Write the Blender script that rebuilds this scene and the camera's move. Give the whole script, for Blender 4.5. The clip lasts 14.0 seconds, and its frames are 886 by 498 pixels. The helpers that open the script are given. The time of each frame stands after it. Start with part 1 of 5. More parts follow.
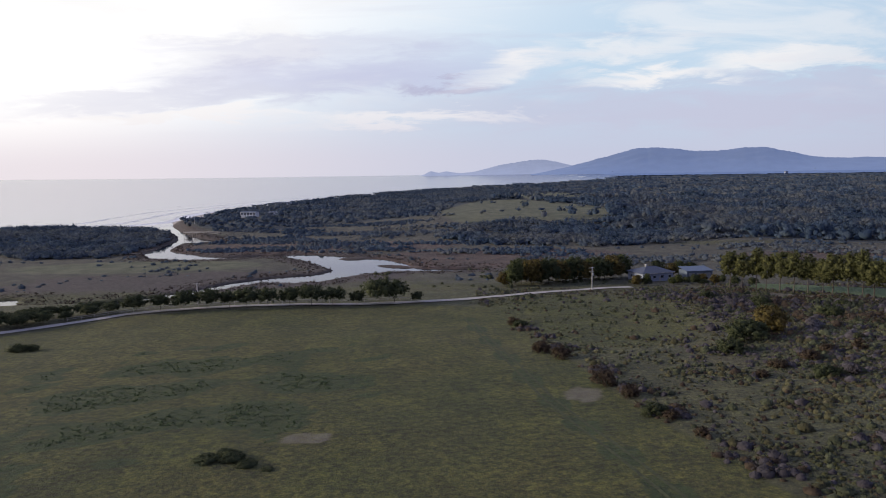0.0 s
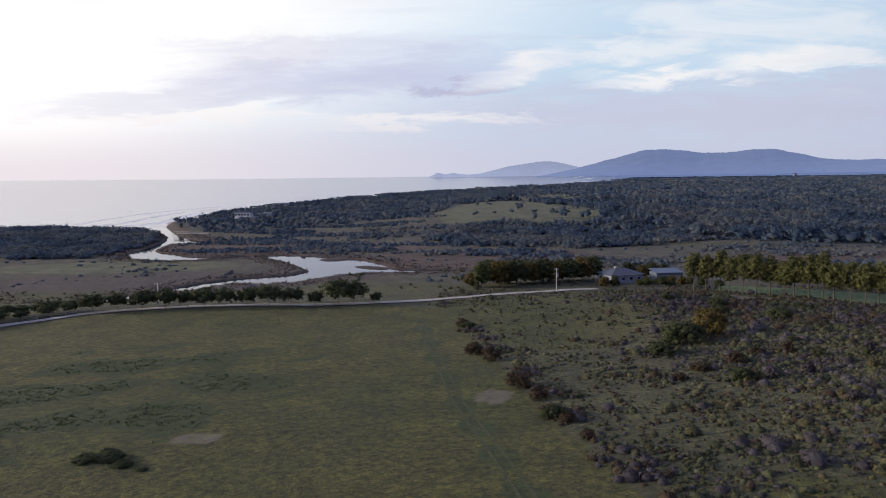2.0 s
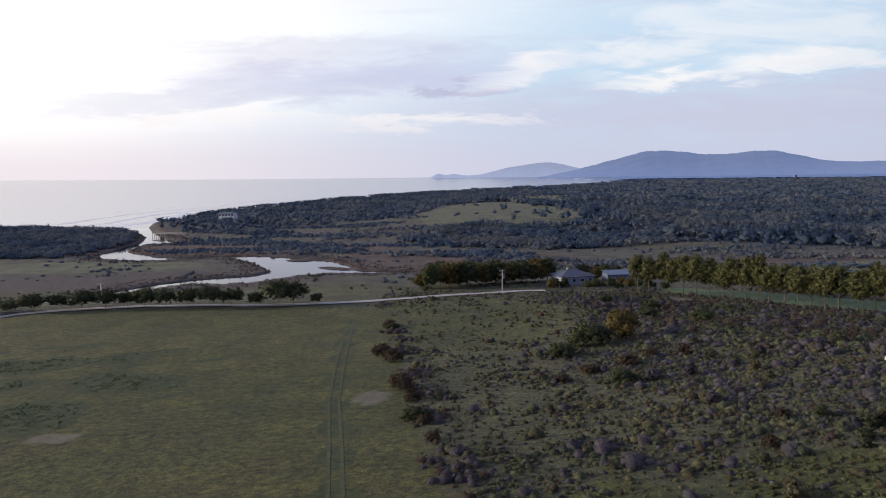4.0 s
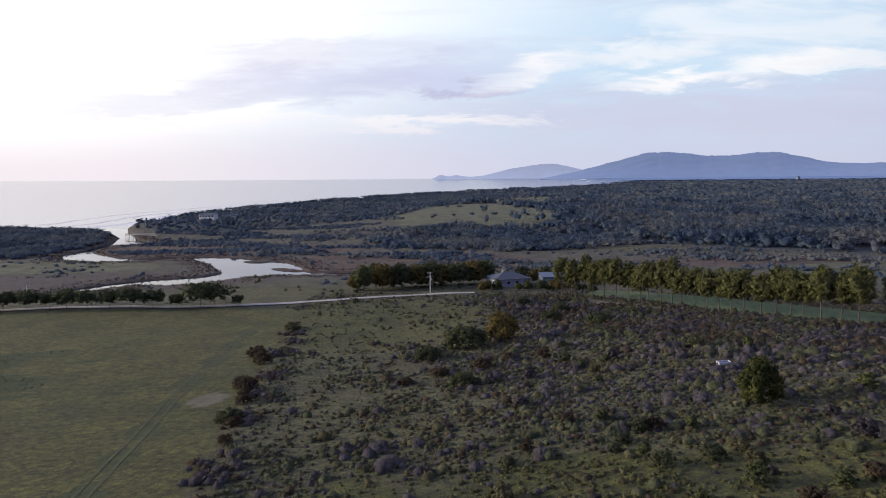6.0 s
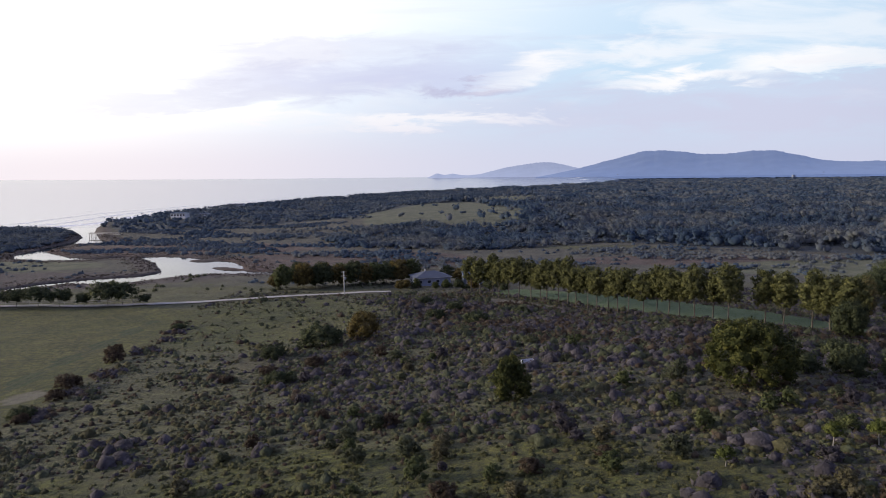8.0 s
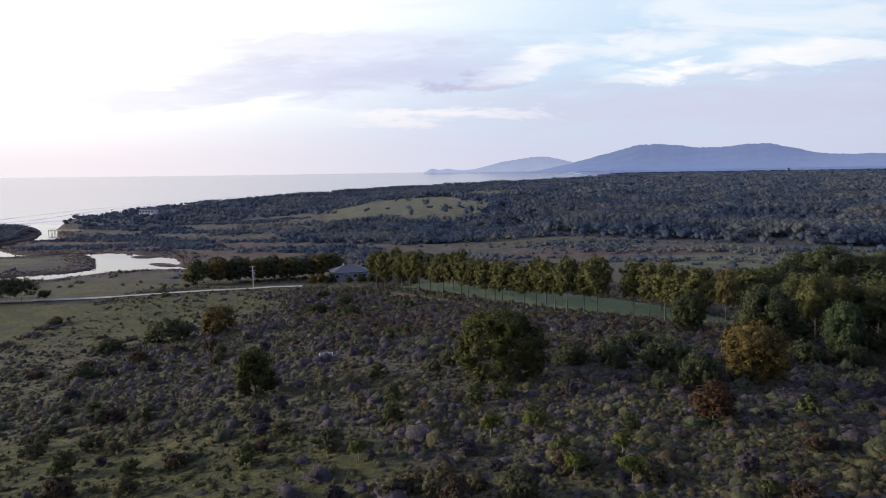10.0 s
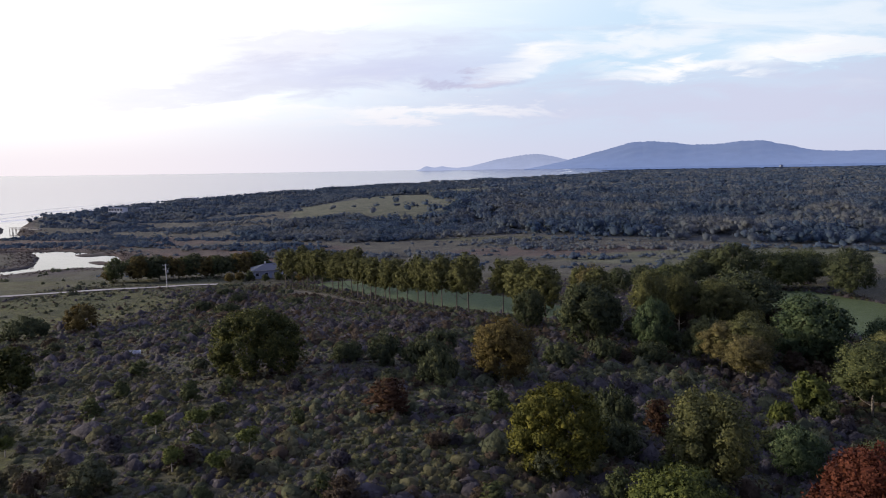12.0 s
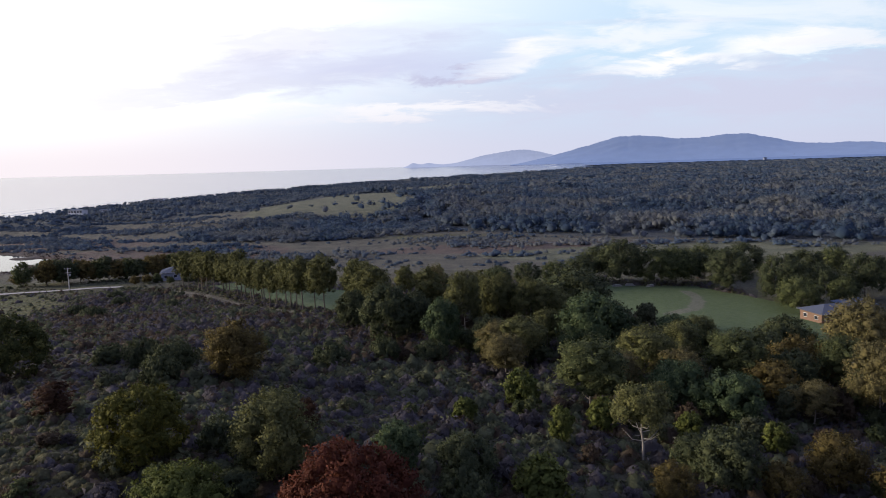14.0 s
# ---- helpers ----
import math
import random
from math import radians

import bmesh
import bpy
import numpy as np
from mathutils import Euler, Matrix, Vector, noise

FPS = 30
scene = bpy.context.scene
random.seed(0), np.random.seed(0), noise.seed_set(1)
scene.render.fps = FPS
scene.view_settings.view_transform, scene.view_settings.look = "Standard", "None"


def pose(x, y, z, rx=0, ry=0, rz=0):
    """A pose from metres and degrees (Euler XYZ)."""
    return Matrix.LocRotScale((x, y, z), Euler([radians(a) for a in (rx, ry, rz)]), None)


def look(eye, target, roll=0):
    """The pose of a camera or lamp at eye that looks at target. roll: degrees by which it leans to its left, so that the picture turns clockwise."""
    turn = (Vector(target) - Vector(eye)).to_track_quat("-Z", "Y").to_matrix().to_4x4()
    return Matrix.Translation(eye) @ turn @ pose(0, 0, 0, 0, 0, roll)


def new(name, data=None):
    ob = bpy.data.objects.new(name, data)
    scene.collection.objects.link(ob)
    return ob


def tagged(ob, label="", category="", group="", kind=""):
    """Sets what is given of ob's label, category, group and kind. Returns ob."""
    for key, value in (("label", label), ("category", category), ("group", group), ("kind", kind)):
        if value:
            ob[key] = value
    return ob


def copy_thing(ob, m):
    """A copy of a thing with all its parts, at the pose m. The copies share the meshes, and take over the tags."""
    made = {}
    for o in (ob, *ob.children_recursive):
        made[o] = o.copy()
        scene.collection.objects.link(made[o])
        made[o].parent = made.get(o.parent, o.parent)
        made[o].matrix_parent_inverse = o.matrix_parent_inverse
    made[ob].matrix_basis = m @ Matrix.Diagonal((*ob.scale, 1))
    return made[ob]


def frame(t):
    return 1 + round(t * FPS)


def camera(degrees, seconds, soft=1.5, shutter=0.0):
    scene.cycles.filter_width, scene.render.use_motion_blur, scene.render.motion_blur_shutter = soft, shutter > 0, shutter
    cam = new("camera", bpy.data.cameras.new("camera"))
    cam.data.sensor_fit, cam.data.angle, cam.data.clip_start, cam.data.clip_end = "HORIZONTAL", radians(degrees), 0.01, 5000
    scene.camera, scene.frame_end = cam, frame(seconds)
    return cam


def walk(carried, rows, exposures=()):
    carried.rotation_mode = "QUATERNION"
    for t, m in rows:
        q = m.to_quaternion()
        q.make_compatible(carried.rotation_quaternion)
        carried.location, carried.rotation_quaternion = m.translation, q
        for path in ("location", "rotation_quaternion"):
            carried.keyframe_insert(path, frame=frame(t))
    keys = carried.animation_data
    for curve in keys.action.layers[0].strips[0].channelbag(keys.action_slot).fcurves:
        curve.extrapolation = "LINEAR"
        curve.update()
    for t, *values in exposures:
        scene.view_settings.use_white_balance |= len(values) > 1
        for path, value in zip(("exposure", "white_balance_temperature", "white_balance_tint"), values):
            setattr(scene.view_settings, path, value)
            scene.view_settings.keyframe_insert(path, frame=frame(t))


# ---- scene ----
# ---- camera: a drone sliding sideways along the slope ----
cam = camera(65.7, 14.0, soft=1.0)
PATH = [
    (0, (3.445, -1.815, 49.297), (3.442, 0.173, 49.074), -1.0),
    (0.5, (7.163, -1.558, 49.061), (7.151, 0.43, 48.84), -0.9),
    (1, (11.433, -1.318, 48.942), (11.412, 0.67, 48.722), -1.0),
    (1.5, (15.798, -1.267, 48.884), (15.772, 0.721, 48.664), -0.9),
    (2, (20.312, -0.949, 48.729), (20.282, 1.039, 48.511), -0.9),
    (2.5, (25.12, -1.073, 48.692), (25.086, 0.915, 48.473), -0.8),
    (3, (30.148, -0.859, 48.538), (30.112, 1.129, 48.321), -0.8),
    (5.5, (62.515, -1.145, 48.734), (62.463, 0.842, 48.52), -0.7),
    (6, (70.525, -0.829, 48.691), (70.467, 1.159, 48.479), -0.7),
    (6.5, (78.416, -1.332, 48.868), (78.356, 0.656, 48.658), -0.6),
    (7, (86.667, -1.98, 48.991), (86.606, 0.008, 48.781), -0.5),
    (9.5, (128.335, 0.704, 47.629), (128.273, 2.69, 47.4), -1.2),
    (10, (136.862, 1.178, 47.414), (136.799, 3.164, 47.184), -1.1),
    (10.5, (144.78, 1.213, 47.568), (144.719, 3.198, 47.333), -1.3),
    (11, (153.343, 1.222, 47.519), (153.282, 3.207, 47.283), -1.3),
    (11.5, (160.842, 0.971, 47.404), (160.782, 2.956, 47.168), -1.2),
    (12, (169.143, 1.313, 46.998), (169.082, 3.298, 46.761), -1.2),
    (12.5, (177.399, 0.651, 47.143), (177.337, 2.635, 46.902), -1.5),
    (13, (186.287, -0.116, 47.34), (186.23, 1.868, 47.096), -1.7),
    (13.5, (195.425, -0.696, 47.501), (195.376, 1.288, 47.252), -1.9),
    (14, (204.7, -1.692, 47.66), (204.659, 0.293, 47.412), -1.9),
]
walk(cam, [(t, look(eye, target, roll)) for t, eye, target, roll in PATH], exposures=[(0, -0.08), (3, -0.04), (7, 0.08), (11, 0.10), (14, 0.13)])

rng = np.random.default_rng(7)

# ---- sky: thin broken overcast, brightest up on the seaward side ----
world = bpy.data.worlds.new("sky")
scene.world = world
world.use_nodes = True
SUN_EL, SUN_AZ = 15.0, -88.0   # degrees over the horizon, degrees from +y towards +x


class Nodes:
    """Short hand for wiring nodes."""

    def __init__(self, tree):
        self.tree = tree
        tree.nodes.clear()

    def add(self, kind, **sets):
        node = self.tree.nodes.new(kind)
        for key, value in sets.items():
            if key in node.inputs:
                self.put(node.inputs[key], value)
            else:
                setattr(node, key, value)
        return node

    def put(self, socket, value):
        if isinstance(value, bpy.types.NodeSocket):
            self.tree.links.new(value, socket)
        else:
            socket.default_value = value

    def math(self, op, a, b=0.0, c=0.0):
        node = self.tree.nodes.new("ShaderNodeMath")
        node.operation = op
        for i, v in enumerate((a, b, c)):
            self.put(node.inputs[i], v)
        return node.outputs[0]

    def noise(self, vector, scale, detail=4.0, rough=0.55, distort=0.0):
        node = self.add("ShaderNodeTexNoise", Scale=scale, Detail=detail, Roughness=rough, Distortion=distort)
        if vector is not None:
            self.put(node.inputs["Vector"], vector)
        return node.outputs[0]

    def ramp(self, value, low, high, smooth=True):
        node = self.tree.nodes.new("ShaderNodeMapRange")
        node.interpolation_type = "SMOOTHSTEP" if smooth else "LINEAR"
        for i, v in enumerate((value, low, high, 0.0, 1.0)):
            self.put(node.inputs[i], v)
        return node.outputs[0]

    def mix(self, fac, a, b, blend="MIX"):
        node = self.tree.nodes.new("ShaderNodeMix")
        node.data_type, node.blend_type = "RGBA", blend
        self.put(node.inputs[0], fac)
        for socket, v in ((node.inputs[6], a), (node.inputs[7], b)):
            self.put(socket, (*v, 1.0) if isinstance(v, tuple) and len(v) == 3 else v)
        return node.outputs[2]

    def combine(self, x, y, z):
        node = self.tree.nodes.new("ShaderNodeCombineXYZ")
        for i, v in enumerate((x, y, z)):
            self.put(node.inputs[i], v)
        return node.outputs[0]


def build_sky():
    n = Nodes(world.node_tree)
    ways = n.add("ShaderNodeTexCoord").outputs["Generated"]
    split = n.add("ShaderNodeSeparateXYZ", Vector=ways)
    x, y, z = split.outputs
    ahead = n.math("MAXIMUM", y, 0.12)
    u, v = n.math("DIVIDE", x, ahead), n.math("DIVIDE", z, ahead)
    air = n.add("ShaderNodeTexSky", sky_type="NISHITA", sun_disc=False, sun_elevation=radians(SUN_EL), sun_rotation=radians(SUN_AZ), air_density=1.4, dust_density=2.5)
    blue = n.mix(1.0, air.outputs[0], (0.13, 0.13, 0.13), "MULTIPLY")
    # ragged cloud coordinates
    flat = n.combine(n.math("MULTIPLY", u, 3.2), n.math("MULTIPLY", v, 15.0), 0.3)
    wisp = n.noise(flat, 1.0, 7.0, 0.58, 0.6)
    fine = n.noise(flat, 2.7, 6.0, 0.6, 0.4)
    du = n.math("ADD", u, n.math("MULTIPLY", n.math("SUBTRACT", wisp, 0.5), 0.36))
    dv = n.math("ADD", v, n.math("MULTIPLY", n.math("SUBTRACT", fine, 0.5), 0.085))

    def patch(u0, v0, ru, rv, tilt=0.0, edge=0.55):
        a, b = n.math("SUBTRACT", du, u0), n.math("SUBTRACT", dv, v0)
        b = n.math("SUBTRACT", b, n.math("MULTIPLY", a, tilt))
        a, b = n.math("DIVIDE", a, ru), n.math("DIVIDE", b, rv)
        r = n.math("SQRT", n.math("ADD", n.math("MULTIPLY", a, a), n.math("MULTIPLY", b, b)))
        return n.ramp(r, 1.0 + edge, 1.0 - edge)

    # veil of high cloud over the blue
    veil = n.mix(0.90, blue, (0.60, 0.77, 0.96))
    seaward = n.ramp(n.math("SUBTRACT", n.math("MULTIPLY", v, 1.4), u), -0.05, 0.75)
    colour = n.mix(seaward, veil, (1.15, 1.13, 1.12))
    puffs = n.math("MULTIPLY", n.ramp(wisp, 0.48, 0.66), n.ramp(v, 0.05, 0.14))
    colour = n.mix(n.math("MULTIPLY", puffs, 0.5), colour, (0.98, 0.97, 0.98))
    # lavender sheets
    mauve, haze = (0.55, 0.56, 0.78), (0.60, 0.60, 0.76)
    for args, depth, tint in (
            ((-0.16, 0.146, 0.22, 0.024, 0.06, 0.85), 0.62, mauve), ((-0.06, 0.128, 0.12, 0.014, 0.0, 0.8), 0.5, mauve), ((0.01, 0.122, 0.055, 0.007, 0.02, 0.7), 0.75, (0.47, 0.46, 0.64)),
            ((0.44, 0.082, 0.46, 0.030, -0.02, 0.8), 0.80, haze), ((-0.24, 0.185, 0.16, 0.012, 0.05, 0.8), 0.35, mauve),
            ((-0.40, 0.112, 0.25, 0.016, 0.03), 0.40, haze), ((0.62, 0.115, 0.22, 0.014, -0.05), 0.55, haze)):
        colour = n.mix(n.math("MULTIPLY", patch(*args), depth), colour, tint)
    streaks = n.math("MULTIPLY", n.ramp(n.noise(n.combine(n.math("MULTIPLY", u, 2.0), n.math("MULTIPLY", v, 26.0), 4.1), 1.0, 6.0, 0.6, 0.5), 0.50, 0.70), n.ramp(v, 0.03, 0.10))
    colour = n.mix(n.math("MULTIPLY", n.math("MULTIPLY", streaks, 0.42), n.math("SUBTRACT", 1.0, n.math("MULTIPLY", seaward, 0.92))), colour, (0.60, 0.60, 0.76))
    for args, depth in (((0.31, 0.131, 0.10, 0.009, 0.04, 0.85), 0.8), ((0.09, 0.155, 0.06, 0.014, 0.35, 0.9), 0.65), ((0.26, 0.172, 0.13, 0.012, 0.1, 0.9), 0.55),
                        ((-0.03, 0.076, 0.16, 0.009, 0.0), 0.7), ((-0.36, 0.088, 0.16, 0.008, 0.0), 0.7), ((0.52, 0.15, 0.10, 0.012, 0.0), 0.6)):
        colour = n.mix(n.math("MULTIPLY", patch(*args), depth), colour, (1.02, 0.98, 0.97))
    # warm haze low over the sea, cool over the land
    low = n.ramp(v, 0.115, 0.010)
    rim = n.mix(n.ramp(u, -0.62, 0.30), (0.86, 0.78, 0.83), (0.60, 0.61, 0.76))
    colour = n.mix(n.math("MULTIPLY", low, 0.88), colour, rim)
    # duller away from the light and deep blue overhead
    bright = n.ramp(n.math("ADD", n.math("MULTIPLY", x, -0.6), n.math("MULTIPLY", y, 0.8)), -0.6, 0.55)
    colour = n.mix(bright, (0.21, 0.23, 0.40), colour)
    colour = n.mix(n.ramp(z, 0.24, 0.75), colour, (0.285, 0.335, 0.610))
    back = n.add("ShaderNodeBackground", Color=colour, Strength=1.0)
    n.add("ShaderNodeOutputWorld", Surface=back.outputs[0])


build_sky()
sun = new("sun", bpy.data.lights.new("sun", "SUN"))
sun.data.energy, sun.data.angle, sun.data.color = 4.0, radians(10), (1.0, 0.87, 0.69)
sun.matrix_basis = look((-math.cos(radians(SUN_EL)) * 100 * math.sin(radians(-SUN_AZ)), math.cos(radians(SUN_EL)) * 100 * math.cos(radians(SUN_AZ)), 100 * math.sin(radians(SUN_EL))), (0, 0, 0))
scene.view_settings.exposure = 0.0


# ---- materials ----
def material(name):
    m = bpy.data.materials.new(name)
    m.use_nodes = True
    return m, Nodes(m.node_tree)


def finish(n, colour, rough=0.8, bump=None, strength=0.3, distance=0.1, metal=0.0, **more):
    shader = n.add("ShaderNodeBsdfPrincipled", Roughness=rough, Metallic=metal, **more)
    n.put(shader.inputs["Base Color"], (*colour, 1.0) if isinstance(colour, tuple) else colour)
    if bump is not None:
        relief = n.add("ShaderNodeBump", Strength=strength, Distance=distance, Height=bump)
        n.put(shader.inputs["Normal"], relief.outputs[0])
    n.add("ShaderNodeOutputMaterial", Surface=shader.outputs[0])
    return shader


def plain(name, colour, rough=0.7, grain=6.0, spread=0.25, metal=0.0):
    """A painted, wooden or metal surface with grain and stains."""
    m, n = material(name)
    place = n.add("ShaderNodeTexCoord").outputs["Object"]
    a, b = n.noise(place, grain, 5.0), n.noise(place, grain * 0.13, 3.0)
    mixed = n.mix(n.ramp(a, 0.3, 0.7), tuple(c * (1 - spread) for c in colour), tuple(min(1.0, c * (1 + spread * 0.6)) for c in colour))
    mixed = n.mix(n.math("MULTIPLY", n.ramp(b, 0.52, 0.75), 0.35), mixed, tuple(c * 0.6 for c in colour))
    finish(n, mixed, rough, a, 0.2, 0.02, metal)
    return m


def foliage(name, dark, mid, light, rough=0.65, thin_=0.25, leafy=0.45, relief=0.0):
    """Leaves: tints by spray, by plant and by stand, and a little by leaf."""
    m, n = material(name)
    leaf = n.add("ShaderNodeNewGeometry").outputs["Random Per Island"]
    plant = n.add("ShaderNodeObjectInfo").outputs["Random"]
    place = n.add("ShaderNodeNewGeometry").outputs["Position"]
    sprays = n.noise(place, 0.75, 4.0, 0.6)
    grain = n.math("ADD", n.math("MULTIPLY", leaf, leafy), n.math("MULTIPLY", n.ramp(sprays, 0.32, 0.68), 1 - leafy))
    c = n.mix(n.math("ADD", 0.20, n.math("MULTIPLY", grain, 0.80)), dark, mid)
    c = n.mix(n.math("MULTIPLY", n.ramp(grain, 0.45, 1.0), 0.62), c, light)
    c = n.mix(n.math("MULTIPLY", plant, 0.40), c, n.mix(0.5, c, dark))
    c = n.mix(n.math("MULTIPLY", n.ramp(n.noise(place, 0.035, 3.0), 0.40, 0.68), 0.35), c, n.mix(0.6, c, dark))
    c = n.mix(n.math("MULTIPLY", n.ramp(n.noise(place, 0.011, 3.0), 0.42, 0.62), 0.30), c, n.mix(0.6, c, dark))
    shader = n.add("ShaderNodeBsdfPrincipled", Roughness=rough)
    n.put(shader.inputs["Base Color"], c)
    shader.inputs["Specular IOR Level"].default_value = 0.07
    if relief:
        bump = n.add("ShaderNodeBump", Strength=1.0, Distance=relief, Height=n.noise(place, 3.2, 4.0, 0.65))
        n.put(shader.inputs["Normal"], bump.outputs[0])
    thin = n.add("ShaderNodeBsdfTranslucent", Color=c)
    both = n.add("ShaderNodeMixShader", Fac=thin_)
    n.put(both.inputs[1], shader.outputs[0])
    n.put(both.inputs[2], thin.outputs[0])
    n.add("ShaderNodeOutputMaterial", Surface=both.outputs[0])
    return m


def far_foliage(name, dark, mid, olive):
    """Far canopy: soft haze-blue tints by stand and by tree, hardly any by leaf."""
    m, n = material(name)
    leaf = n.add("ShaderNodeNewGeometry").outputs["Random Per Island"]
    place = n.add("ShaderNodeNewGeometry").outputs["Position"]
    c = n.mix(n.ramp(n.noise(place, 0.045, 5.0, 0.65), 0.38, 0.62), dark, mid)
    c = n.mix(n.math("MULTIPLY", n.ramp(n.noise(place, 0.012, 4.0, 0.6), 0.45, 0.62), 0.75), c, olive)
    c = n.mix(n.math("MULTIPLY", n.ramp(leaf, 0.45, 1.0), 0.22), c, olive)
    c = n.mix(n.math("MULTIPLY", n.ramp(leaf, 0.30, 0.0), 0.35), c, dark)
    shader = n.add("ShaderNodeBsdfDiffuse", Color=c)
    both = n.add("ShaderNodeMixShader", Fac=0.35)
    n.put(both.inputs[1], shader.outputs[0])
    n.put(both.inputs[2], n.add("ShaderNodeBsdfTranslucent", Color=c).outputs[0])
    n.add("ShaderNodeOutputMaterial", Surface=both.outputs[0])
    return m


def bark(name, pale, dark):
    m, n = material(name)
    place = n.add("ShaderNodeTexCoord").outputs["Object"]
    a = n.noise(n.add("ShaderNodeMapping", Vector=place, Scale=(6, 6, 1.2)).outputs[0], 1.5, 5.0)
    finish(n, n.mix(n.ramp(a, 0.35, 0.65), dark, pale), 0.85, a, 0.5, 0.03)
    return m


LEAF_GUM = foliage("gum_leaves", (0.050, 0.056, 0.026), (0.152, 0.154, 0.060), (0.300, 0.282, 0.100))
LEAF_BUSH = foliage("glossy_bush_leaves", (0.022, 0.029, 0.011), (0.078, 0.086, 0.028), (0.215, 0.202, 0.056))
LEAF_GUM_COOL = foliage("cool_gum_leaves", (0.040, 0.051, 0.026), (0.112, 0.128, 0.052), (0.236, 0.242, 0.090))
LEAF_DARK = foliage("dark_leaves", (0.032, 0.040, 0.023), (0.084, 0.099, 0.050), (0.180, 0.186, 0.082))
LEAF_GOLD = foliage("golden_gum_leaves", (0.068, 0.061, 0.031), (0.187, 0.161, 0.069), (0.383, 0.311, 0.125))
LEAF_LIME = foliage("lime_leaves", (0.043, 0.055, 0.016), (0.132, 0.151, 0.041), (0.276, 0.286, 0.082))
LEAF_FIR = foliage("fir_green_leaves", (0.031, 0.049, 0.027), (0.089, 0.124, 0.057), (0.187, 0.216, 0.101))
LEAF_RUSSET = foliage("russet_leaves", (0.030, 0.016, 0.010), (0.090, 0.050, 0.030), (0.150, 0.088, 0.050))
LEAF_YELLOW = foliage("yellow_leaves", (0.033, 0.037, 0.010), (0.123, 0.121, 0.026), (0.297, 0.259, 0.051))
LEAF_ORANGE = foliage("rusty_leaves", (0.052, 0.040, 0.018), (0.159, 0.125, 0.044), (0.305, 0.237, 0.075))
LEAF_RED = foliage("red_leaves", (0.041, 0.014, 0.010), (0.126, 0.041, 0.024), (0.210, 0.074, 0.041))
# the blue in these two leaf colours is distance haze put into the base
LEAF_FOREST_HAZED = far_foliage("forest_leaves", (0.050, 0.078, 0.118), (0.104, 0.143, 0.194), (0.200, 0.200, 0.186))
LEAF_COAST_HAZED = far_foliage("coast_scrub_leaves", (0.052, 0.074, 0.108), (0.100, 0.132, 0.172), (0.164, 0.176, 0.180))
HEATH_MAUVE = foliage("mauve_heath", (0.048, 0.043, 0.047), (0.114, 0.101, 0.110), (0.184, 0.164, 0.178), leafy=0.22, relief=0.22)
HEATH_OLIVE = foliage("olive_heath", (0.052, 0.049, 0.026), (0.130, 0.121, 0.064), (0.232, 0.216, 0.112), leafy=0.22, relief=0.22)
HEATH_RUST = foliage("rust_heath", (0.046, 0.033, 0.024), (0.104, 0.078, 0.054), (0.168, 0.130, 0.086), leafy=0.22, relief=0.22)
HEATH_GREEN = foliage("green_heath", (0.047, 0.052, 0.031), (0.112, 0.121, 0.069), (0.192, 0.202, 0.110), leafy=0.22, relief=0.22)
TUSSOCK = foliage("olive_tussock", (0.044, 0.046, 0.020), (0.116, 0.115, 0.050), (0.220, 0.210, 0.100), leafy=0.22, relief=0.22)
HEATH_STRAW = foliage("straw_tussock", (0.060, 0.054, 0.030), (0.150, 0.134, 0.076), (0.265, 0.236, 0.140))
GRASS = foliage("pasture_blades", (0.060, 0.066, 0.018), (0.105, 0.110, 0.034), (0.160, 0.152, 0.056))
REEDS = foliage("reed_blades", (0.036, 0.028, 0.026), (0.072, 0.056, 0.050), (0.112, 0.090, 0.076))
BARK_PALE = bark("pale_bark", (0.27, 0.24, 0.21), (0.13, 0.11, 0.10))
BARK_WHITE = bark("white_bark", (0.36, 0.34, 0.31), (0.20, 0.18, 0.16))
BARK_DARK = bark("dark_bark", (0.13, 0.11, 0.09), (0.06, 0.05, 0.04))
WHITE_WALL = plain("white_wall", (0.66, 0.67, 0.70), 0.7, 3.0, 0.12)
HOUSE_WALL = plain("pale_blue_grey_wall", (0.27, 0.30, 0.39), 0.75, 3.0, 0.14)
ROOF_GREY = plain("grey_roof", (0.070, 0.083, 0.122), 0.9, 4.0, 0.2)
SHED_BLUE = plain("blue_grey_cladding", (0.12, 0.15, 0.20), 0.5, 4.0, 0.2)
ROOF_PALE = plain("blue_metal_roof", (0.10, 0.135, 0.21), 0.9, 4.0, 0.15)
BRICK = plain("brown_brick", (0.20, 0.12, 0.085), 0.85, 9.0, 0.3)
DARK_GLASS = plain("dark_window", (0.03, 0.035, 0.045), 0.12, 2.0, 0.1)
WOOD_GREY = plain("weathered_wood", (0.36, 0.34, 0.32), 0.85, 8.0, 0.3)
POLE_PALE = plain("pale_pole", (0.50, 0.48, 0.46), 0.7, 8.0, 0.2)
CONCRETE = plain("pale_concrete", (0.45, 0.44, 0.43), 0.8, 3.0, 0.2)
METAL = plain("grey_metal", (0.35, 0.36, 0.38), 0.4, 5.0, 0.2, 0.6)
CAR_PAINT = plain("pale_tub_plastic", (0.46, 0.47, 0.54), 0.4, 2.0, 0.06)
RUT = plain("worn_turf", (0.046, 0.052, 0.018), 0.95, 1.2, 0.45)
GRAVEL = plain("road_gravel", (0.36, 0.33, 0.31), 0.95, 1.3, 0.2)


# ---- the lie of the land ----
def smooth(a, b, v):
    t = np.clip((v - a) / (b - a), 0, 1)
    return t * t * (3 - 2 * t)


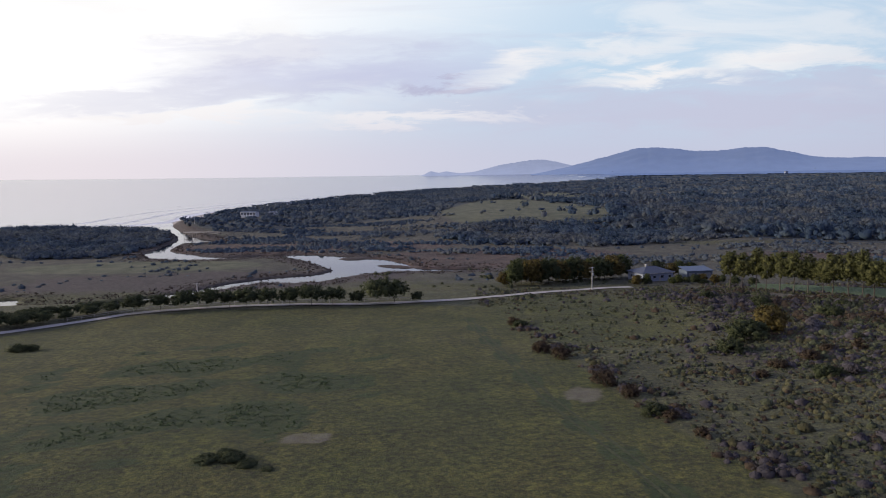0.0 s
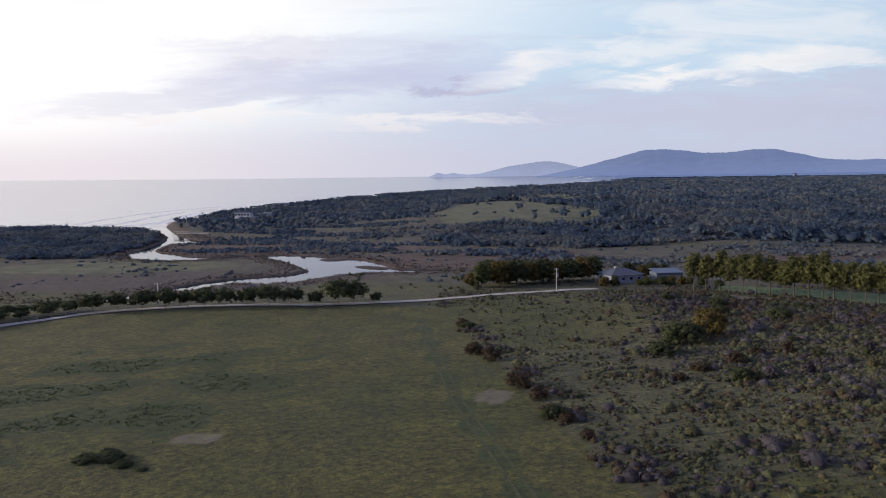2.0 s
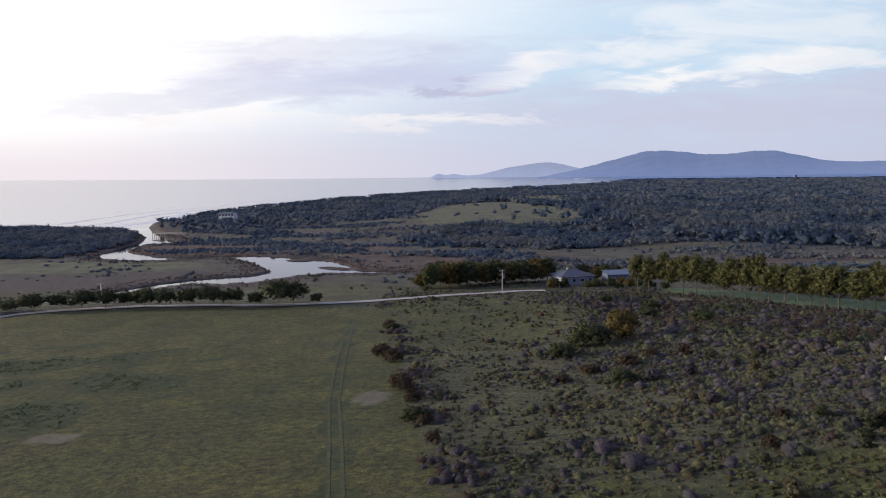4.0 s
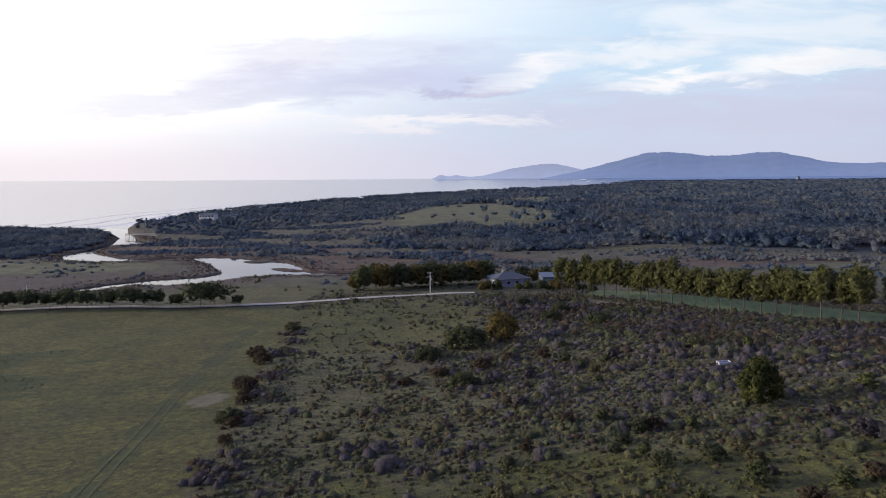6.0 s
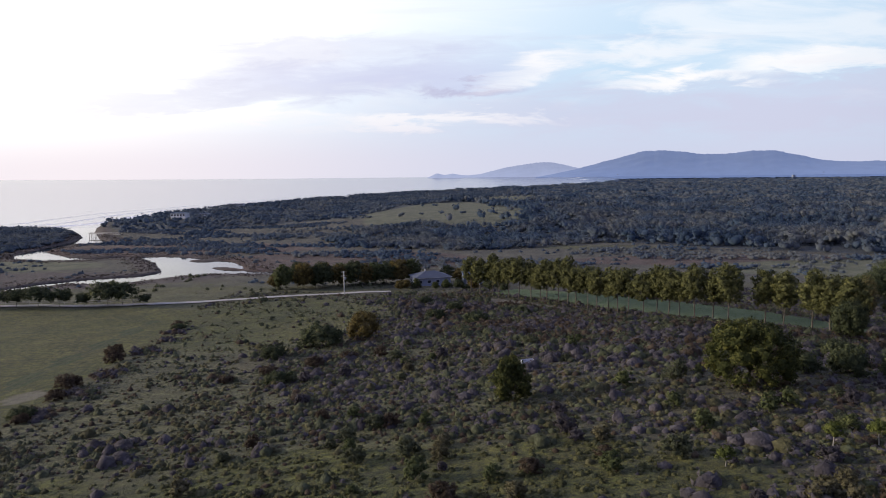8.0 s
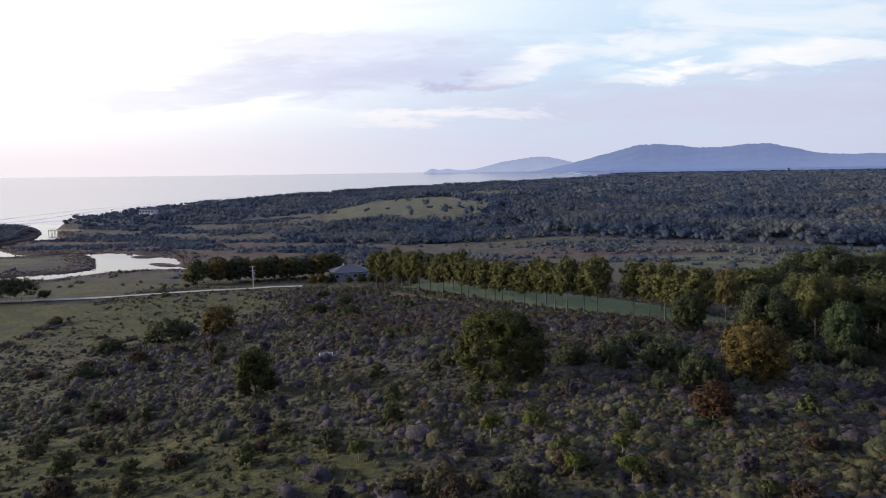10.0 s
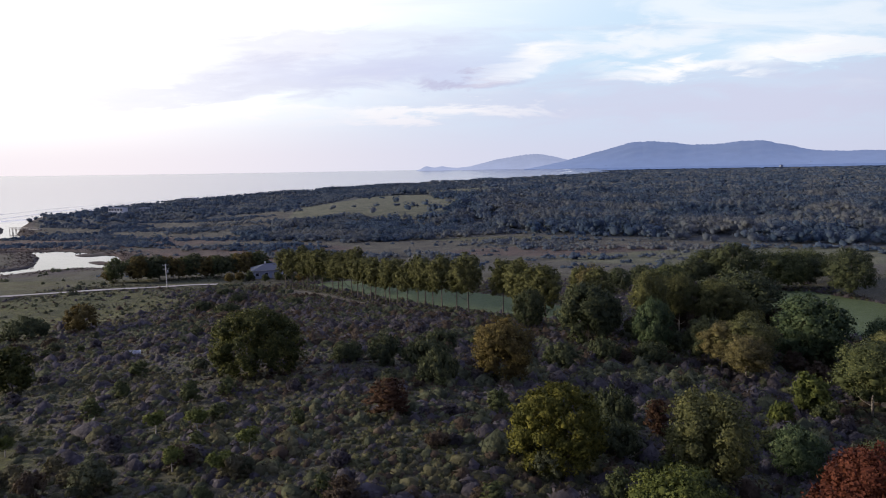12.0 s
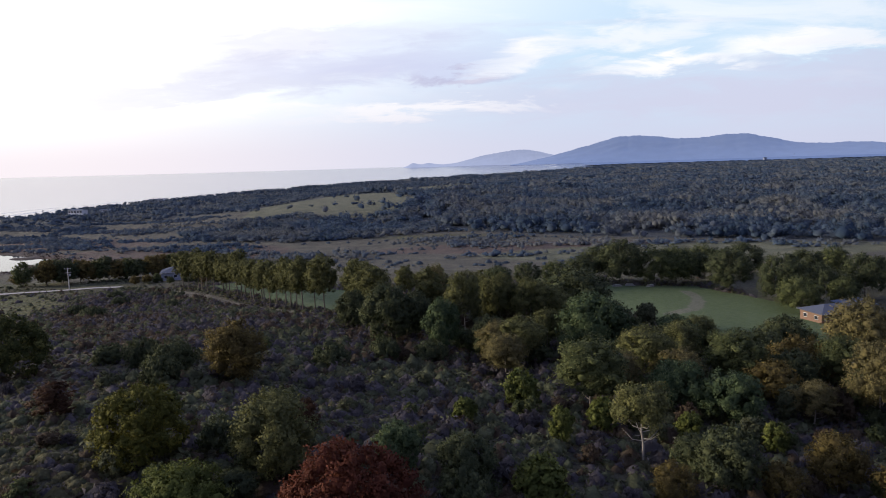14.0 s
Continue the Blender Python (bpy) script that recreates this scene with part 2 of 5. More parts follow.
def polygon_distance(px, py, pts):
    """Distance to a closed outline, negative inside."""
    px, py = np.asarray(px, float), np.asarray(py, float)
    best, inside = np.full(px.shape, 1e18), np.zeros(px.shape, bool)
    for (ax, ay), (bx, by) in zip(pts, pts[1:] + pts[:1]):
        dx, dy = bx - ax, by - ay
        k = np.clip(((px - ax) * dx + (py - ay) * dy) / (dx * dx + dy * dy), 0, 1)
        best = np.minimum(best, (px - ax - k * dx) ** 2 + (py - ay - k * dy) ** 2)
        if dy:
            inside ^= ((ay > py) != (by > py)) & (px < ax + (py - ay) * dx / dy)
    return np.sqrt(best) * np.where(inside, -1, 1)


def line_distance(px, py, pts):
    px, py = np.asarray(px, float), np.asarray(py, float)
    best = np.full(px.shape, 1e18)
    for (ax, ay), (bx, by) in zip(pts, pts[1:]):
        dx, dy = bx - ax, by - ay
        k = np.clip(((px - ax) * dx + (py - ay) * dy) / (dx * dx + dy * dy), 0, 1)
        best = np.minimum(best, (px - ax - k * dx) ** 2 + (py - ay - k * dy) ** 2)
    return np.sqrt(best)


def ripple(x, y, size, seed=0.0):
    """Cheap smooth noise from -1 to 1 on arrays."""
    x, y = np.asarray(x, float) / size + seed * 7.3, np.asarray(y, float) / size - seed * 3.1
    return (np.sin(x * 1.7 + 1.3 * np.sin(y * 1.1 + seed)) + np.sin(y * 2.1 + 1.7 * np.sin(x * 0.9 + 2 * seed)) + np.sin((x + y) * 1.3 + np.sin(x * 2.3 - y))) / 3


COAST = [(-5200, -900), (-1500, 300), (-700, 520), (-460, 612), (-384, 640), (-318, 668), (-292, 735), (-312, 920), (-285, 1080), (-205, 1420), (-60, 1780), (130, 2040), (330, 2360), (570, 2800), (800, 3700), (1000, 6000), (-6000, 6000), (-6000, -900)]
LAGOON = [(-107, 415), (-80, 416), (-58, 405), (-33, 388), (-20, 369), (-10, 346), (4, 343), (22, 341), (22, 337), (-10, 336), (-23, 337), (-35, 331), (-54, 307), (-66, 306), (-80, 311), (-91, 297), (-101, 283), (-110, 272), (-122, 261),
          (-142, 252), (-143, 258), (-125, 269), (-113, 280), (-104, 291), (-97, 305), (-89, 315), (-82, 321), (-68.5, 328), (-57, 333), (-52, 346), (-58, 357), (-73, 384), (-91, 407)]
POOL = [(-187, 432), (-192, 470), (-197, 500), (-201, 526), (-215, 562), (-240, 600), (-281, 622), (-340, 650), (-300, 745), (-288, 735), (-262, 668), (-234, 612), (-206, 566), (-193, 543), (-163, 510), (-176, 501), (-188, 498), (-184, 462), (-177, 446), (-161, 432), (-144, 416), (-126, 409), (-106, 418), (-106, 410), (-132, 400), (-149, 399), (-172, 409)]
BACKWATER = [(-190, 272), (-172, 275), (-162, 254), (-157, 242), (-172, 232), (-200, 244)]
ROAD = [(-175, 140), (-140, 166), (-121, 186), (-111, 198), (-98, 213), (-79, 222), (-62, 225.5), (-40, 225.5), (-13, 226), (9, 231), (25, 238), (38, 245), (50, 251), (62, 255), (76, 258)]
ROW = [(106, 241), (127, 223), (147, 197.5), (163, 178), (171, 170)]
FIELD = [(17, 214), (21, 185), (24, 166), (29.5, 136), (31.5, 114), (34.5, 98), (37, 84), (39.5, 72), (47, 40), (52, -60), (-300, -60), (-300, 60), (-175, 133), (-140, 159), (-119, 180), (-108, 193), (-96, 208), (-78, 217), (-40, 221), (0, 222)]
PADDOCK = [(-3, 727), (13, 797), (55, 950), (110, 977), (153, 829), (177, 732), (147, 593), (117, 582), (68, 619), (45, 570), (13, 610)]
UPLAND = [(122, 1174), (237, 1387), (245, 1196), (178, 872), (126, 972)]
LAWN = [(112, 245), (130, 226), (150, 201), (166, 181), (174, 173), (186, 168), (196, 160), (206, 168), (196, 190), (178, 214), (150, 240), (124, 262)]
HOME_LAWN = [(240, 216), (252, 234), (288, 238), (306, 205), (302, 172), (288, 152), (262, 150), (250, 182)]
SLOPE_Y = [-400, 0, 50, 80, 110, 140, 190, 232, 250, 300, 330, 345]
SLOPE_Z = [30, 16.5, 14, 12.4, 10.6, 9.2, 6.4, 5.4, 4.6, 2.0, 1.1, 0.8]


def rise(x, y):
    """The far sea lifts a little, which stands in for the distance beyond."""
    r = np.hypot(x - 100, y)
    return 30 * (np.clip(r - 1200, 0, None) / 3750) ** 2


def height(x, y):
    x, y = np.asarray(x, float), np.asarray(y, float)
    z = np.interp(y, SLOPE_Y, SLOPE_Z)
    wide = np.where(x < 150, 55.0, 40.0)
    z = z + 9 * np.exp(-((x - 150) / wide) ** 2 / 2 - ((y - 60) / 80.0) ** 2 / 2)
    z = z + 1.4 * np.exp(-((x - 176) / 18) ** 2 / 2 - ((y - 52) / 12) ** 2 / 2)
    z = z - 4.5 * smooth(215, 320, x) * smooth(330, 230, y)
    z = z - np.clip(z - 0.8, 0, None) * smooth(234, 264, y) * smooth(-10, -75, x)
    z = z + 8 * smooth(500, 680, y) * smooth(-120, 60, x) * (1 - 0.7 * smooth(1000, 1700, y)) * (1 - 0.8 * smooth(190, 330, x))
    z = z + ripple(x, y, 23) * 0.35 * smooth(330, 260, y) + ripple(x, y, 7, 2) * 0.10
    shore = polygon_distance(x, y, COAST)
    dune = smooth(12, 45, shore) * (1 - smooth(90, 260, shore)) * smooth(420, 560, y)
    z = z + dune * (4.0 + 1.5 * ripple(x, y, 60, 4))
    z = z * smooth(-4, 28, shore) + np.where(shore < 28, (shore - 2) * 0.06 * (1 - smooth(-4, 28, shore)), 0)
    z = np.maximum(z, -4.0)
    wet = np.minimum(np.minimum(polygon_distance(x, y, LAGOON), polygon_distance(x, y, POOL)), polygon_distance(x, y, BACKWATER))
    wet = wet + ripple(x, y, 3.5, 1) * 0.7 - 1.0
    islet = np.minimum(np.hypot((x + 49) / 9, (y - 393) / 4.5), np.hypot((x + 22) / 11, (y - 356 + (x + 22) * 0.5) / 3.6)) - 1
    wet = np.maximum(wet, -islet * 3.0)
    z = np.where(wet < 6, np.minimum(z, -1.2 + smooth(-2.2, 1.2, wet) * (1.9 + 3 * smooth(0, 6, wet))), z)
    return z


def axis(stops):
    """Grid lines: (from, step) pairs, the last one only an end."""
    out = []
    for (a, step), (b, _) in zip(stops, stops[1:]):
        out.extend(np.linspace(a, b, max(2, int(round((b - a) / step))), endpoint=False))
    return np.array(out + [stops[-1][0]])


def growing(a, b, step, factor=1.12):
    out = []
    while (a < b) == (step > 0):
        out.append(a)
        a += step
        step *= factor
    return out + [b]


XS = np.array(growing(-420, -5200, -3, 1.2)[:0:-1] + list(axis([(-420, 2.8), (-150, 2.3), (330, 3.2), (420, 1)])) + growing(420, 5200, 3, 1.16)[1:])
YS = np.array(growing(30, -2500, -3, 1.25)[:0:-1] + list(axis([(30, 2.0), (280, 2.4), (640, 5.0), (760, 1)])) + growing(760, 5200, 6, 1.06)[1:])


def wetness(x, y):
    return np.minimum(np.minimum(polygon_distance(x, y, LAGOON), polygon_distance(x, y, POOL)), polygon_distance(x, y, BACKWATER))


def forest_edge(x):
    return np.interp(x, [-90, 60, 130, 178, 221, 274, 320, 420, 600, 900], [660, 585, 560, 520, 462, 418, 396, 345, 300, 260])


def open_land(x, y):
    """0 on the paddocks and round the beach house, 1 where woods may stand."""
    p = np.minimum(polygon_distance(x, y, PADDOCK), polygon_distance(x, y, UPLAND))
    return smooth(10, 17, np.hypot((x + 202) / 1.3, y - 728)) * np.maximum(smooth(-2, 10, p), 0.10 * smooth(0.2, 0.5, ripple(x, y, 28, 5)) + 0.02)


def scrub_line(x):
    return np.interp(x, [-420, -217, -125, -100, -20, 12, 96, 200], [560, 590, 588, 660, 690, 650, 640, 600])


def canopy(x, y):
    """Where woods or dune scrub stand and the ground colour is darkened for their shade."""
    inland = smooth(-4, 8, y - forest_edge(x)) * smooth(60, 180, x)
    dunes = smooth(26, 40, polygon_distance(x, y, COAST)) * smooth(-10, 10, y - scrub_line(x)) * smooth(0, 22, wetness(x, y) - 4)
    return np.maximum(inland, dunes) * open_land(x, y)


def ground_material():
    m, n = material("land")
    place = n.add("ShaderNodeNewGeometry").outputs["Position"]
    one = n.add("ShaderNodeSeparateColor", Color=n.add("ShaderNodeAttribute", attribute_name="zones_a").outputs["Color"])
    two = n.add("ShaderNodeSeparateColor", Color=n.add("ShaderNodeAttribute", attribute_name="zones_b").outputs["Color"])
    three = n.add("ShaderNodeSeparateColor", Color=n.add("ShaderNodeAttribute", attribute_name="zones_c").outputs["Color"])
    broad, mid, fine, tiny = n.noise(place, 0.018, 4.0), n.noise(place, 0.09, 5.0), n.noise(place, 0.55, 6.0, 0.65), n.noise(place, 3.0, 4.0, 0.7)
    streak = n.noise(n.add("ShaderNodeMapping", Vector=place, Scale=(0.05, 0.012, 0.05)).outputs[0], 1.0, 4.0)

    def blend(weight):
        return n.ramp(n.math("ADD", weight, n.math("MULTIPLY", n.math("SUBTRACT", n.noise(place, 0.22, 6.0, 0.7), 0.5), 0.9)), 0.30, 0.70)

    # rough grazing under the heath
    c = n.mix(n.ramp(mid, 0.36, 0.62), (0.049, 0.050, 0.020), (0.090, 0.087, 0.034))
    c = n.mix(n.math("MULTIPLY", n.ramp(fine, 0.44, 0.66), 0.6), c, (0.030, 0.029, 0.017))
    clumps = n.noise(place, 1.6, 5.0, 0.7)
    c = n.mix(n.math("MULTIPLY", n.ramp(clumps, 0.48, 0.60), 0.45), c, (0.026, 0.027, 0.013))
    c = n.mix(n.math("MULTIPLY", n.ramp(clumps, 0.46, 0.34), 0.5), c, (0.100, 0.108, 0.042))
    c = n.mix(n.math("MULTIPLY", n.ramp(broad, 0.50, 0.66), 0.5), c, (0.082, 0.068, 0.038))
    litter = n.mix(n.ramp(mid, 0.38, 0.62), (0.024, 0.020, 0.016), (0.050, 0.042, 0.030))
    litter = n.mix(n.math("MULTIPLY", n.ramp(clumps, 0.46, 0.34), 0.5), litter, (0.095, 0.086, 0.046))
    c = n.mix(n.math("MULTIPLY", blend(n.add("ShaderNodeSeparateColor", Color=n.add("ShaderNodeAttribute", attribute_name="zones_d").outputs["Color"]).outputs[0]), 0.6), c, litter)
    mottle = n.math("ADD", 0.55, n.math("MULTIPLY", n.ramp(n.noise(place, 0.9, 6.0, 0.78), 0.36, 0.64), 0.8))
    c = n.mix(1.0, c, n.combine(mottle, mottle, mottle), "MULTIPLY")
    # far meadow and marsh
    far = n.mix(n.ramp(mid, 0.36, 0.64), (0.050, 0.047, 0.037), (0.086, 0.078, 0.056))
    far = n.mix(n.math("MULTIPLY", n.ramp(n.noise(place, 0.16, 6.0, 0.75), 0.50, 0.60), 0.65), far, (0.036, 0.034, 0.028))
    far = n.mix(n.math("MULTIPLY", n.ramp(fine, 0.45, 0.70), 0.5), far, (0.040, 0.036, 0.030))
    c = n.mix(blend(two.outputs[0]), c, far)
    reed = n.mix(n.ramp(fine, 0.35, 0.65), (0.042, 0.033, 0.032), (0.074, 0.058, 0.053))
    c = n.mix(blend(one.outputs[2]), c, reed)
    fen = n.mix(n.ramp(n.math("ADD", n.math("MULTIPLY", mid, 0.6), n.math("MULTIPLY", fine, 0.4)), 0.40, 0.62), (0.056, 0.038, 0.033), (0.098, 0.062, 0.050))
    fen = n.mix(n.math("MULTIPLY", n.ramp(n.noise(place, 0.13, 6.0, 0.75), 0.50, 0.62), 0.55), fen, (0.036, 0.030, 0.024))
    c = n.mix(blend(two.outputs[1]), c, fen)
    pale = n.mix(n.ramp(mid, 0.40, 0.62), (0.070, 0.074, 0.042), (0.108, 0.108, 0.064))
    c = n.mix(blend(two.outputs[2]), c, pale)
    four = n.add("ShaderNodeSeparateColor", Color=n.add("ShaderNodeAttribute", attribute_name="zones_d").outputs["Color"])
    # shade below the woods is put into the ground colour, dark and bluish
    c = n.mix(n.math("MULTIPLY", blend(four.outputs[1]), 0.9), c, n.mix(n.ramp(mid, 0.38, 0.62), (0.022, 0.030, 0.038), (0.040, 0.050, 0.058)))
    # pasture
    grass = n.mix(n.ramp(mid, 0.36, 0.64), (0.056, 0.064, 0.009), (0.090, 0.091, 0.014))
    grass = n.mix(n.ramp(broad, 0.42, 0.66), grass, (0.108, 0.099, 0.020))
    tufts = n.noise(place, 1.1, 5.0, 0.7)
    grass = n.mix(n.math("MULTIPLY", n.ramp(tufts, 0.44, 0.60), 0.60), grass, (0.044, 0.053, 0.010))
    grass = n.mix(n.math("MULTIPLY", n.ramp(fine, 0.42, 0.72), 0.50), grass, (0.048, 0.056, 0.013))
    grass = n.mix(n.math("MULTIPLY", n.ramp(tiny, 0.50, 0.75), 0.35), grass, (0.155, 0.148, 0.036))
    grass = n.mix(n.math("MULTIPLY", n.ramp(streak, 0.52, 0.68), 0.3), grass, (0.060, 0.070, 0.020))
    speck = n.math("ADD", 0.52, n.math("MULTIPLY", n.ramp(n.noise(place, 0.8, 6.0, 0.75), 0.36, 0.64), 0.96))
    blades = n.math("ADD", 0.62, n.math("MULTIPLY", n.ramp(n.noise(place, 2.6, 4.0, 0.75), 0.34, 0.66), 0.76))
    patchy = n.math("ADD", 0.80, n.math("MULTIPLY", n.ramp(n.noise(place, 0.11, 5.0, 0.7), 0.36, 0.64), 0.36))
    shade = n.math("MULTIPLY", n.math("MULTIPLY", speck, blades), n.math("MULTIPLY", patchy, 0.70))
    grass = n.mix(1.0, grass, n.combine(shade, shade, shade), "MULTIPLY")
    c = n.mix(blend(one.outputs[0]), c, grass)
    weeds = n.mix(n.ramp(fine, 0.35, 0.65), (0.014, 0.026, 0.005), (0.034, 0.050, 0.011))
    c = n.mix(n.math("MULTIPLY", n.math("MULTIPLY", blend(n.math("MULTIPLY", three.outputs[0], 1.9)), n.math("ADD", 0.55, n.ramp(n.noise(place, 0.7, 6.0, 0.75), 0.42, 0.58))), 0.95), c, weeds)
    c = n.mix(blend(one.outputs[1]), c, n.mix(n.ramp(fine, 0.3, 0.7), (0.052, 0.083, 0.024), (0.084, 0.118, 0.040)))
    c = n.mix(n.math("MULTIPLY", blend(three.outputs[1]), 0.6), c, n.mix(n.ramp(fine, 0.3, 0.7), (0.120, 0.100, 0.080), (0.190, 0.165, 0.140)))
    c = n.mix(three.outputs[2], c, n.mix(n.ramp(mid, 0.3, 0.7), (0.34, 0.30, 0.27), (0.46, 0.42, 0.38)))
    relief = n.math("ADD", n.math("MULTIPLY", fine, 0.7), n.math("MULTIPLY", tiny, 0.3))
    finish(n, c, 0.95, relief, 1.0, 0.9)
    return m


def band(d, width):
    return 1 - smooth(-width, width, d)


def build_ground():
    gx, gy = np.meshgrid(XS, YS)
    x, y = gx.ravel(), gy.ravel()
    z = height(x, y)
    w, hgt = len(XS), len(YS)
    idx = np.arange(w * hgt).reshape(hgt, w)
    quads = np.stack([idx[:-1, :-1], idx[:-1, 1:], idx[1:, 1:], idx[1:, :-1]], -1).reshape(-1, 4)
    me = bpy.data.meshes.new("ground")
    me.from_pydata(np.stack([x, y, z], -1).tolist(), [], quads.tolist())
    me.shade_smooth()
    shore = polygon_distance(x, y, COAST)
    wet = np.minimum(np.minimum(polygon_distance(x, y, LAGOON), polygon_distance(x, y, POOL)), polygon_distance(x, y, BACKWATER))
    field = band(polygon_distance(x, y, FIELD), 1.6)
    lawn = np.maximum(band(polygon_distance(x, y, LAWN), 2), band(polygon_distance(x, y, HOME_LAWN), 2))
    low = smooth(262, 300, y)
    reed = low * np.maximum(smooth(22, 4, wet), 0.9 * band(np.hypot((x + 105) / 100, (y - 314) / 30) * 40 - 40 + 6 * ripple(x, y, 14, 2), 10))
    reed = np.maximum(reed, low * 0.7 * smooth(-25, -80, x) * smooth(330, 300, y))
    meadow = low * (1 - reed)
    fen = low * band(np.hypot((x - 35) / 75, (y - 385) / 46) * 50 - 50, 14)
    fen = np.maximum(fen, low * band(np.hypot((x - 240) / 85, (y - 372) / 24) * 40 - 40, 12) * 0.8)
    fen = np.maximum(fen, 0.75 * band(np.hypot((x + 90) / 110, (y - 455) / 40) * 50 - 50, 14))
    pale = np.maximum(band(polygon_distance(x, y, PADDOCK), 8), band(polygon_distance(x, y, UPLAND), 20))
    pale = np.maximum(pale, 0.75 * band(np.hypot((x + 165) / 75, (y - 368) / 26) * 40 - 40, 14))
    pale = np.maximum(pale, 0.95 * band(np.hypot((x - 320) / 105, (y - 335) / 34) * 40 - 40, 12))
    green = band(np.hypot((x - 190) / 45, (y - 440) / 16) * 30 - 30, 8) * 0.55 + 0.45 * band(np.hypot((x + 5) / 50, (y - 282) / 28) * 30 - 30, 8)
    grazed = 0.75 * band(np.hypot((x - 46) / 38, (y - 196) / 50) * 30 - 30, 12) + 0.9 * band(np.hypot((x - 92) / 46, (y - 56) / 18) * 20 - 20 + 5 * ripple(x, y, 8, 4), 6)
    weeds = field * np.clip(1.1 * band(np.hypot((x + 48) / 31, (y - 120) / 33) * 20 - 20 + 9 * ripple(x, y, 6.0) + 6 * ripple(x, y, 2.6, 3), 6), 0, 1) * smooth(-0.35, 0.2, ripple(x * 0.8, y, 7.5, 6))
    bare = np.maximum.reduce([band(np.hypot((x + 17) / 4.0, (y - 93) / 2.6) * 4 - 4 + ripple(x, y, 2.1), 1.6), band(np.hypot((x - 27) / 3.2, (y - 112) / 4.5) * 4 - 4 + ripple(x, y, 2.4), 1.8) * 0.9,
                              band(line_distance(x, y, [(a - 6.5, b - 5) for a, b in ROW] + [(184, 150), (192, 128)]) - 3.6, 1.4), band(line_distance(x, y, [(281, 225), (279, 208), (272, 192), (262, 182)]) - 2.0, 1.0)])
    track = [(10, 196), (12, 180), (17, 138), (20.5, 111), (25, 87), (28, 70), (31, 52)]
    rut = np.abs(line_distance(x, y, track) - 0.9)
    weeds = np.maximum(weeds, 0.75 * smooth(0.9, 0.2, rut))
    weeds = np.maximum(weeds, 0.12 * smooth(1.4, 0.4, np.abs(line_distance(x, y, [(-30, 170), (2, 98), (10, 72)]) - 0.8)))
    sand = smooth(40, 24, shore) * smooth(-60, -20, shore) * smooth(0.3, 0.6, z + 0.5)
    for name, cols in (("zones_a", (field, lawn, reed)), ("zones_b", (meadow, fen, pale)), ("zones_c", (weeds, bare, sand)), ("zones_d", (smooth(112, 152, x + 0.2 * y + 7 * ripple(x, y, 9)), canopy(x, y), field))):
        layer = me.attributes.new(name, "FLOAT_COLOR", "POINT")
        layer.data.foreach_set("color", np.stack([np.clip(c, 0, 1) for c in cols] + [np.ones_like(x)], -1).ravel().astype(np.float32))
    # grazed turf counts as half pasture
    half = np.clip(np.maximum(field, np.clip(grazed + green, 0, 1) * 0.92), 0, 1)
    me.attributes["zones_a"].data.foreach_set("color", np.stack([half, lawn, reed, np.ones_like(x)], -1).ravel().astype(np.float32))
    ob = new("ground", me)
    me.materials.append(ground_material())
    return tagged(ob, "rolling coastal land of pasture, heath, marsh and sand", "ground", kind="structure")


ground = build_ground()


def sheet(name, xs, ys, level, mat, lift):
    gx, gy = np.meshgrid(xs, ys)
    x, y = gx.ravel(), gy.ravel()
    z = level + (rise(x, y) if lift else 0 * x)
    idx = np.arange(len(x)).reshape(len(ys), len(xs))
    quads = np.stack([idx[:-1, :-1], idx[:-1, 1:], idx[1:, 1:], idx[1:, :-1]], -1).reshape(-1, 4)
    if lift:
        quads = quads[(polygon_distance(x, y, COAST) < 70)[quads].any(1)]
    me = bpy.data.meshes.new(name)
    me.from_pydata(np.stack([x, y, z], -1).tolist(), [], quads.tolist())
    me.shade_smooth()
    me.materials.append(mat)
    return new(name, me)


def water_material(name, tint, rough, wave, strength, foam):
    m, n = material(name)
    place = n.add("ShaderNodeNewGeometry").outputs["Position"]
    swell = n.noise(n.add("ShaderNodeMapping", Vector=place, Scale=(wave, wave * 2.2, wave)).outputs[0], 1.0, 4.0)
    colour = tint
    if foam:
        attr = n.add("ShaderNodeAttribute", attribute_name="surf").outputs["Fac"]
        torn = n.noise(n.add("ShaderNodeMapping", Vector=place, Scale=(0.05, 0.11, 0.05)).outputs[0], 1.0, 6.0, 0.65)
        white = n.ramp(n.math("ADD", attr, n.math("MULTIPLY", n.math("SUBTRACT", torn, 0.5), 1.3)), 0.55, 0.85)
        colour = n.mix(white, tint, (0.75, 0.75, 0.78))
        rough = n.math("ADD", n.math("MULTIPLY", white, 0.6), rough)
    finish(n, colour, rough, swell, strength, 0.3, IOR=1.333)
    return m


river = sheet("river_water", np.linspace(-345, 40, 60), np.linspace(225, 668, 60), 0.12, water_material("lagoon_water", (0.020, 0.026, 0.030), 0.04, 0.35, 0.02, False), False)
tagged(river, "still grey lagoon water reflecting the pale sky", "water", kind="structure")
SX = np.array(growing(-460, -5200, -14, 1.15)[:0:-1] + list(np.arange(-460, 200, 7)) + growing(200, 1900, 12, 1.12))
SY = np.array(growing(560, -900, -20, 1.3)[:0:-1] + list(np.arange(560, 1500, 8)) + growing(1500, 4960, 12, 1.07))
sea = sheet("sea", SX, SY, 0.0, water_material("sea_water", (0.10, 0.12, 0.17), 0.12, 0.06, 0.05, True), True)
co = np.empty(len(sea.data.vertices) * 3)
sea.data.vertices.foreach_get("co", co)
off = -polygon_distance(co[0::3], co[1::3], COAST)
surf = np.zeros_like(off)
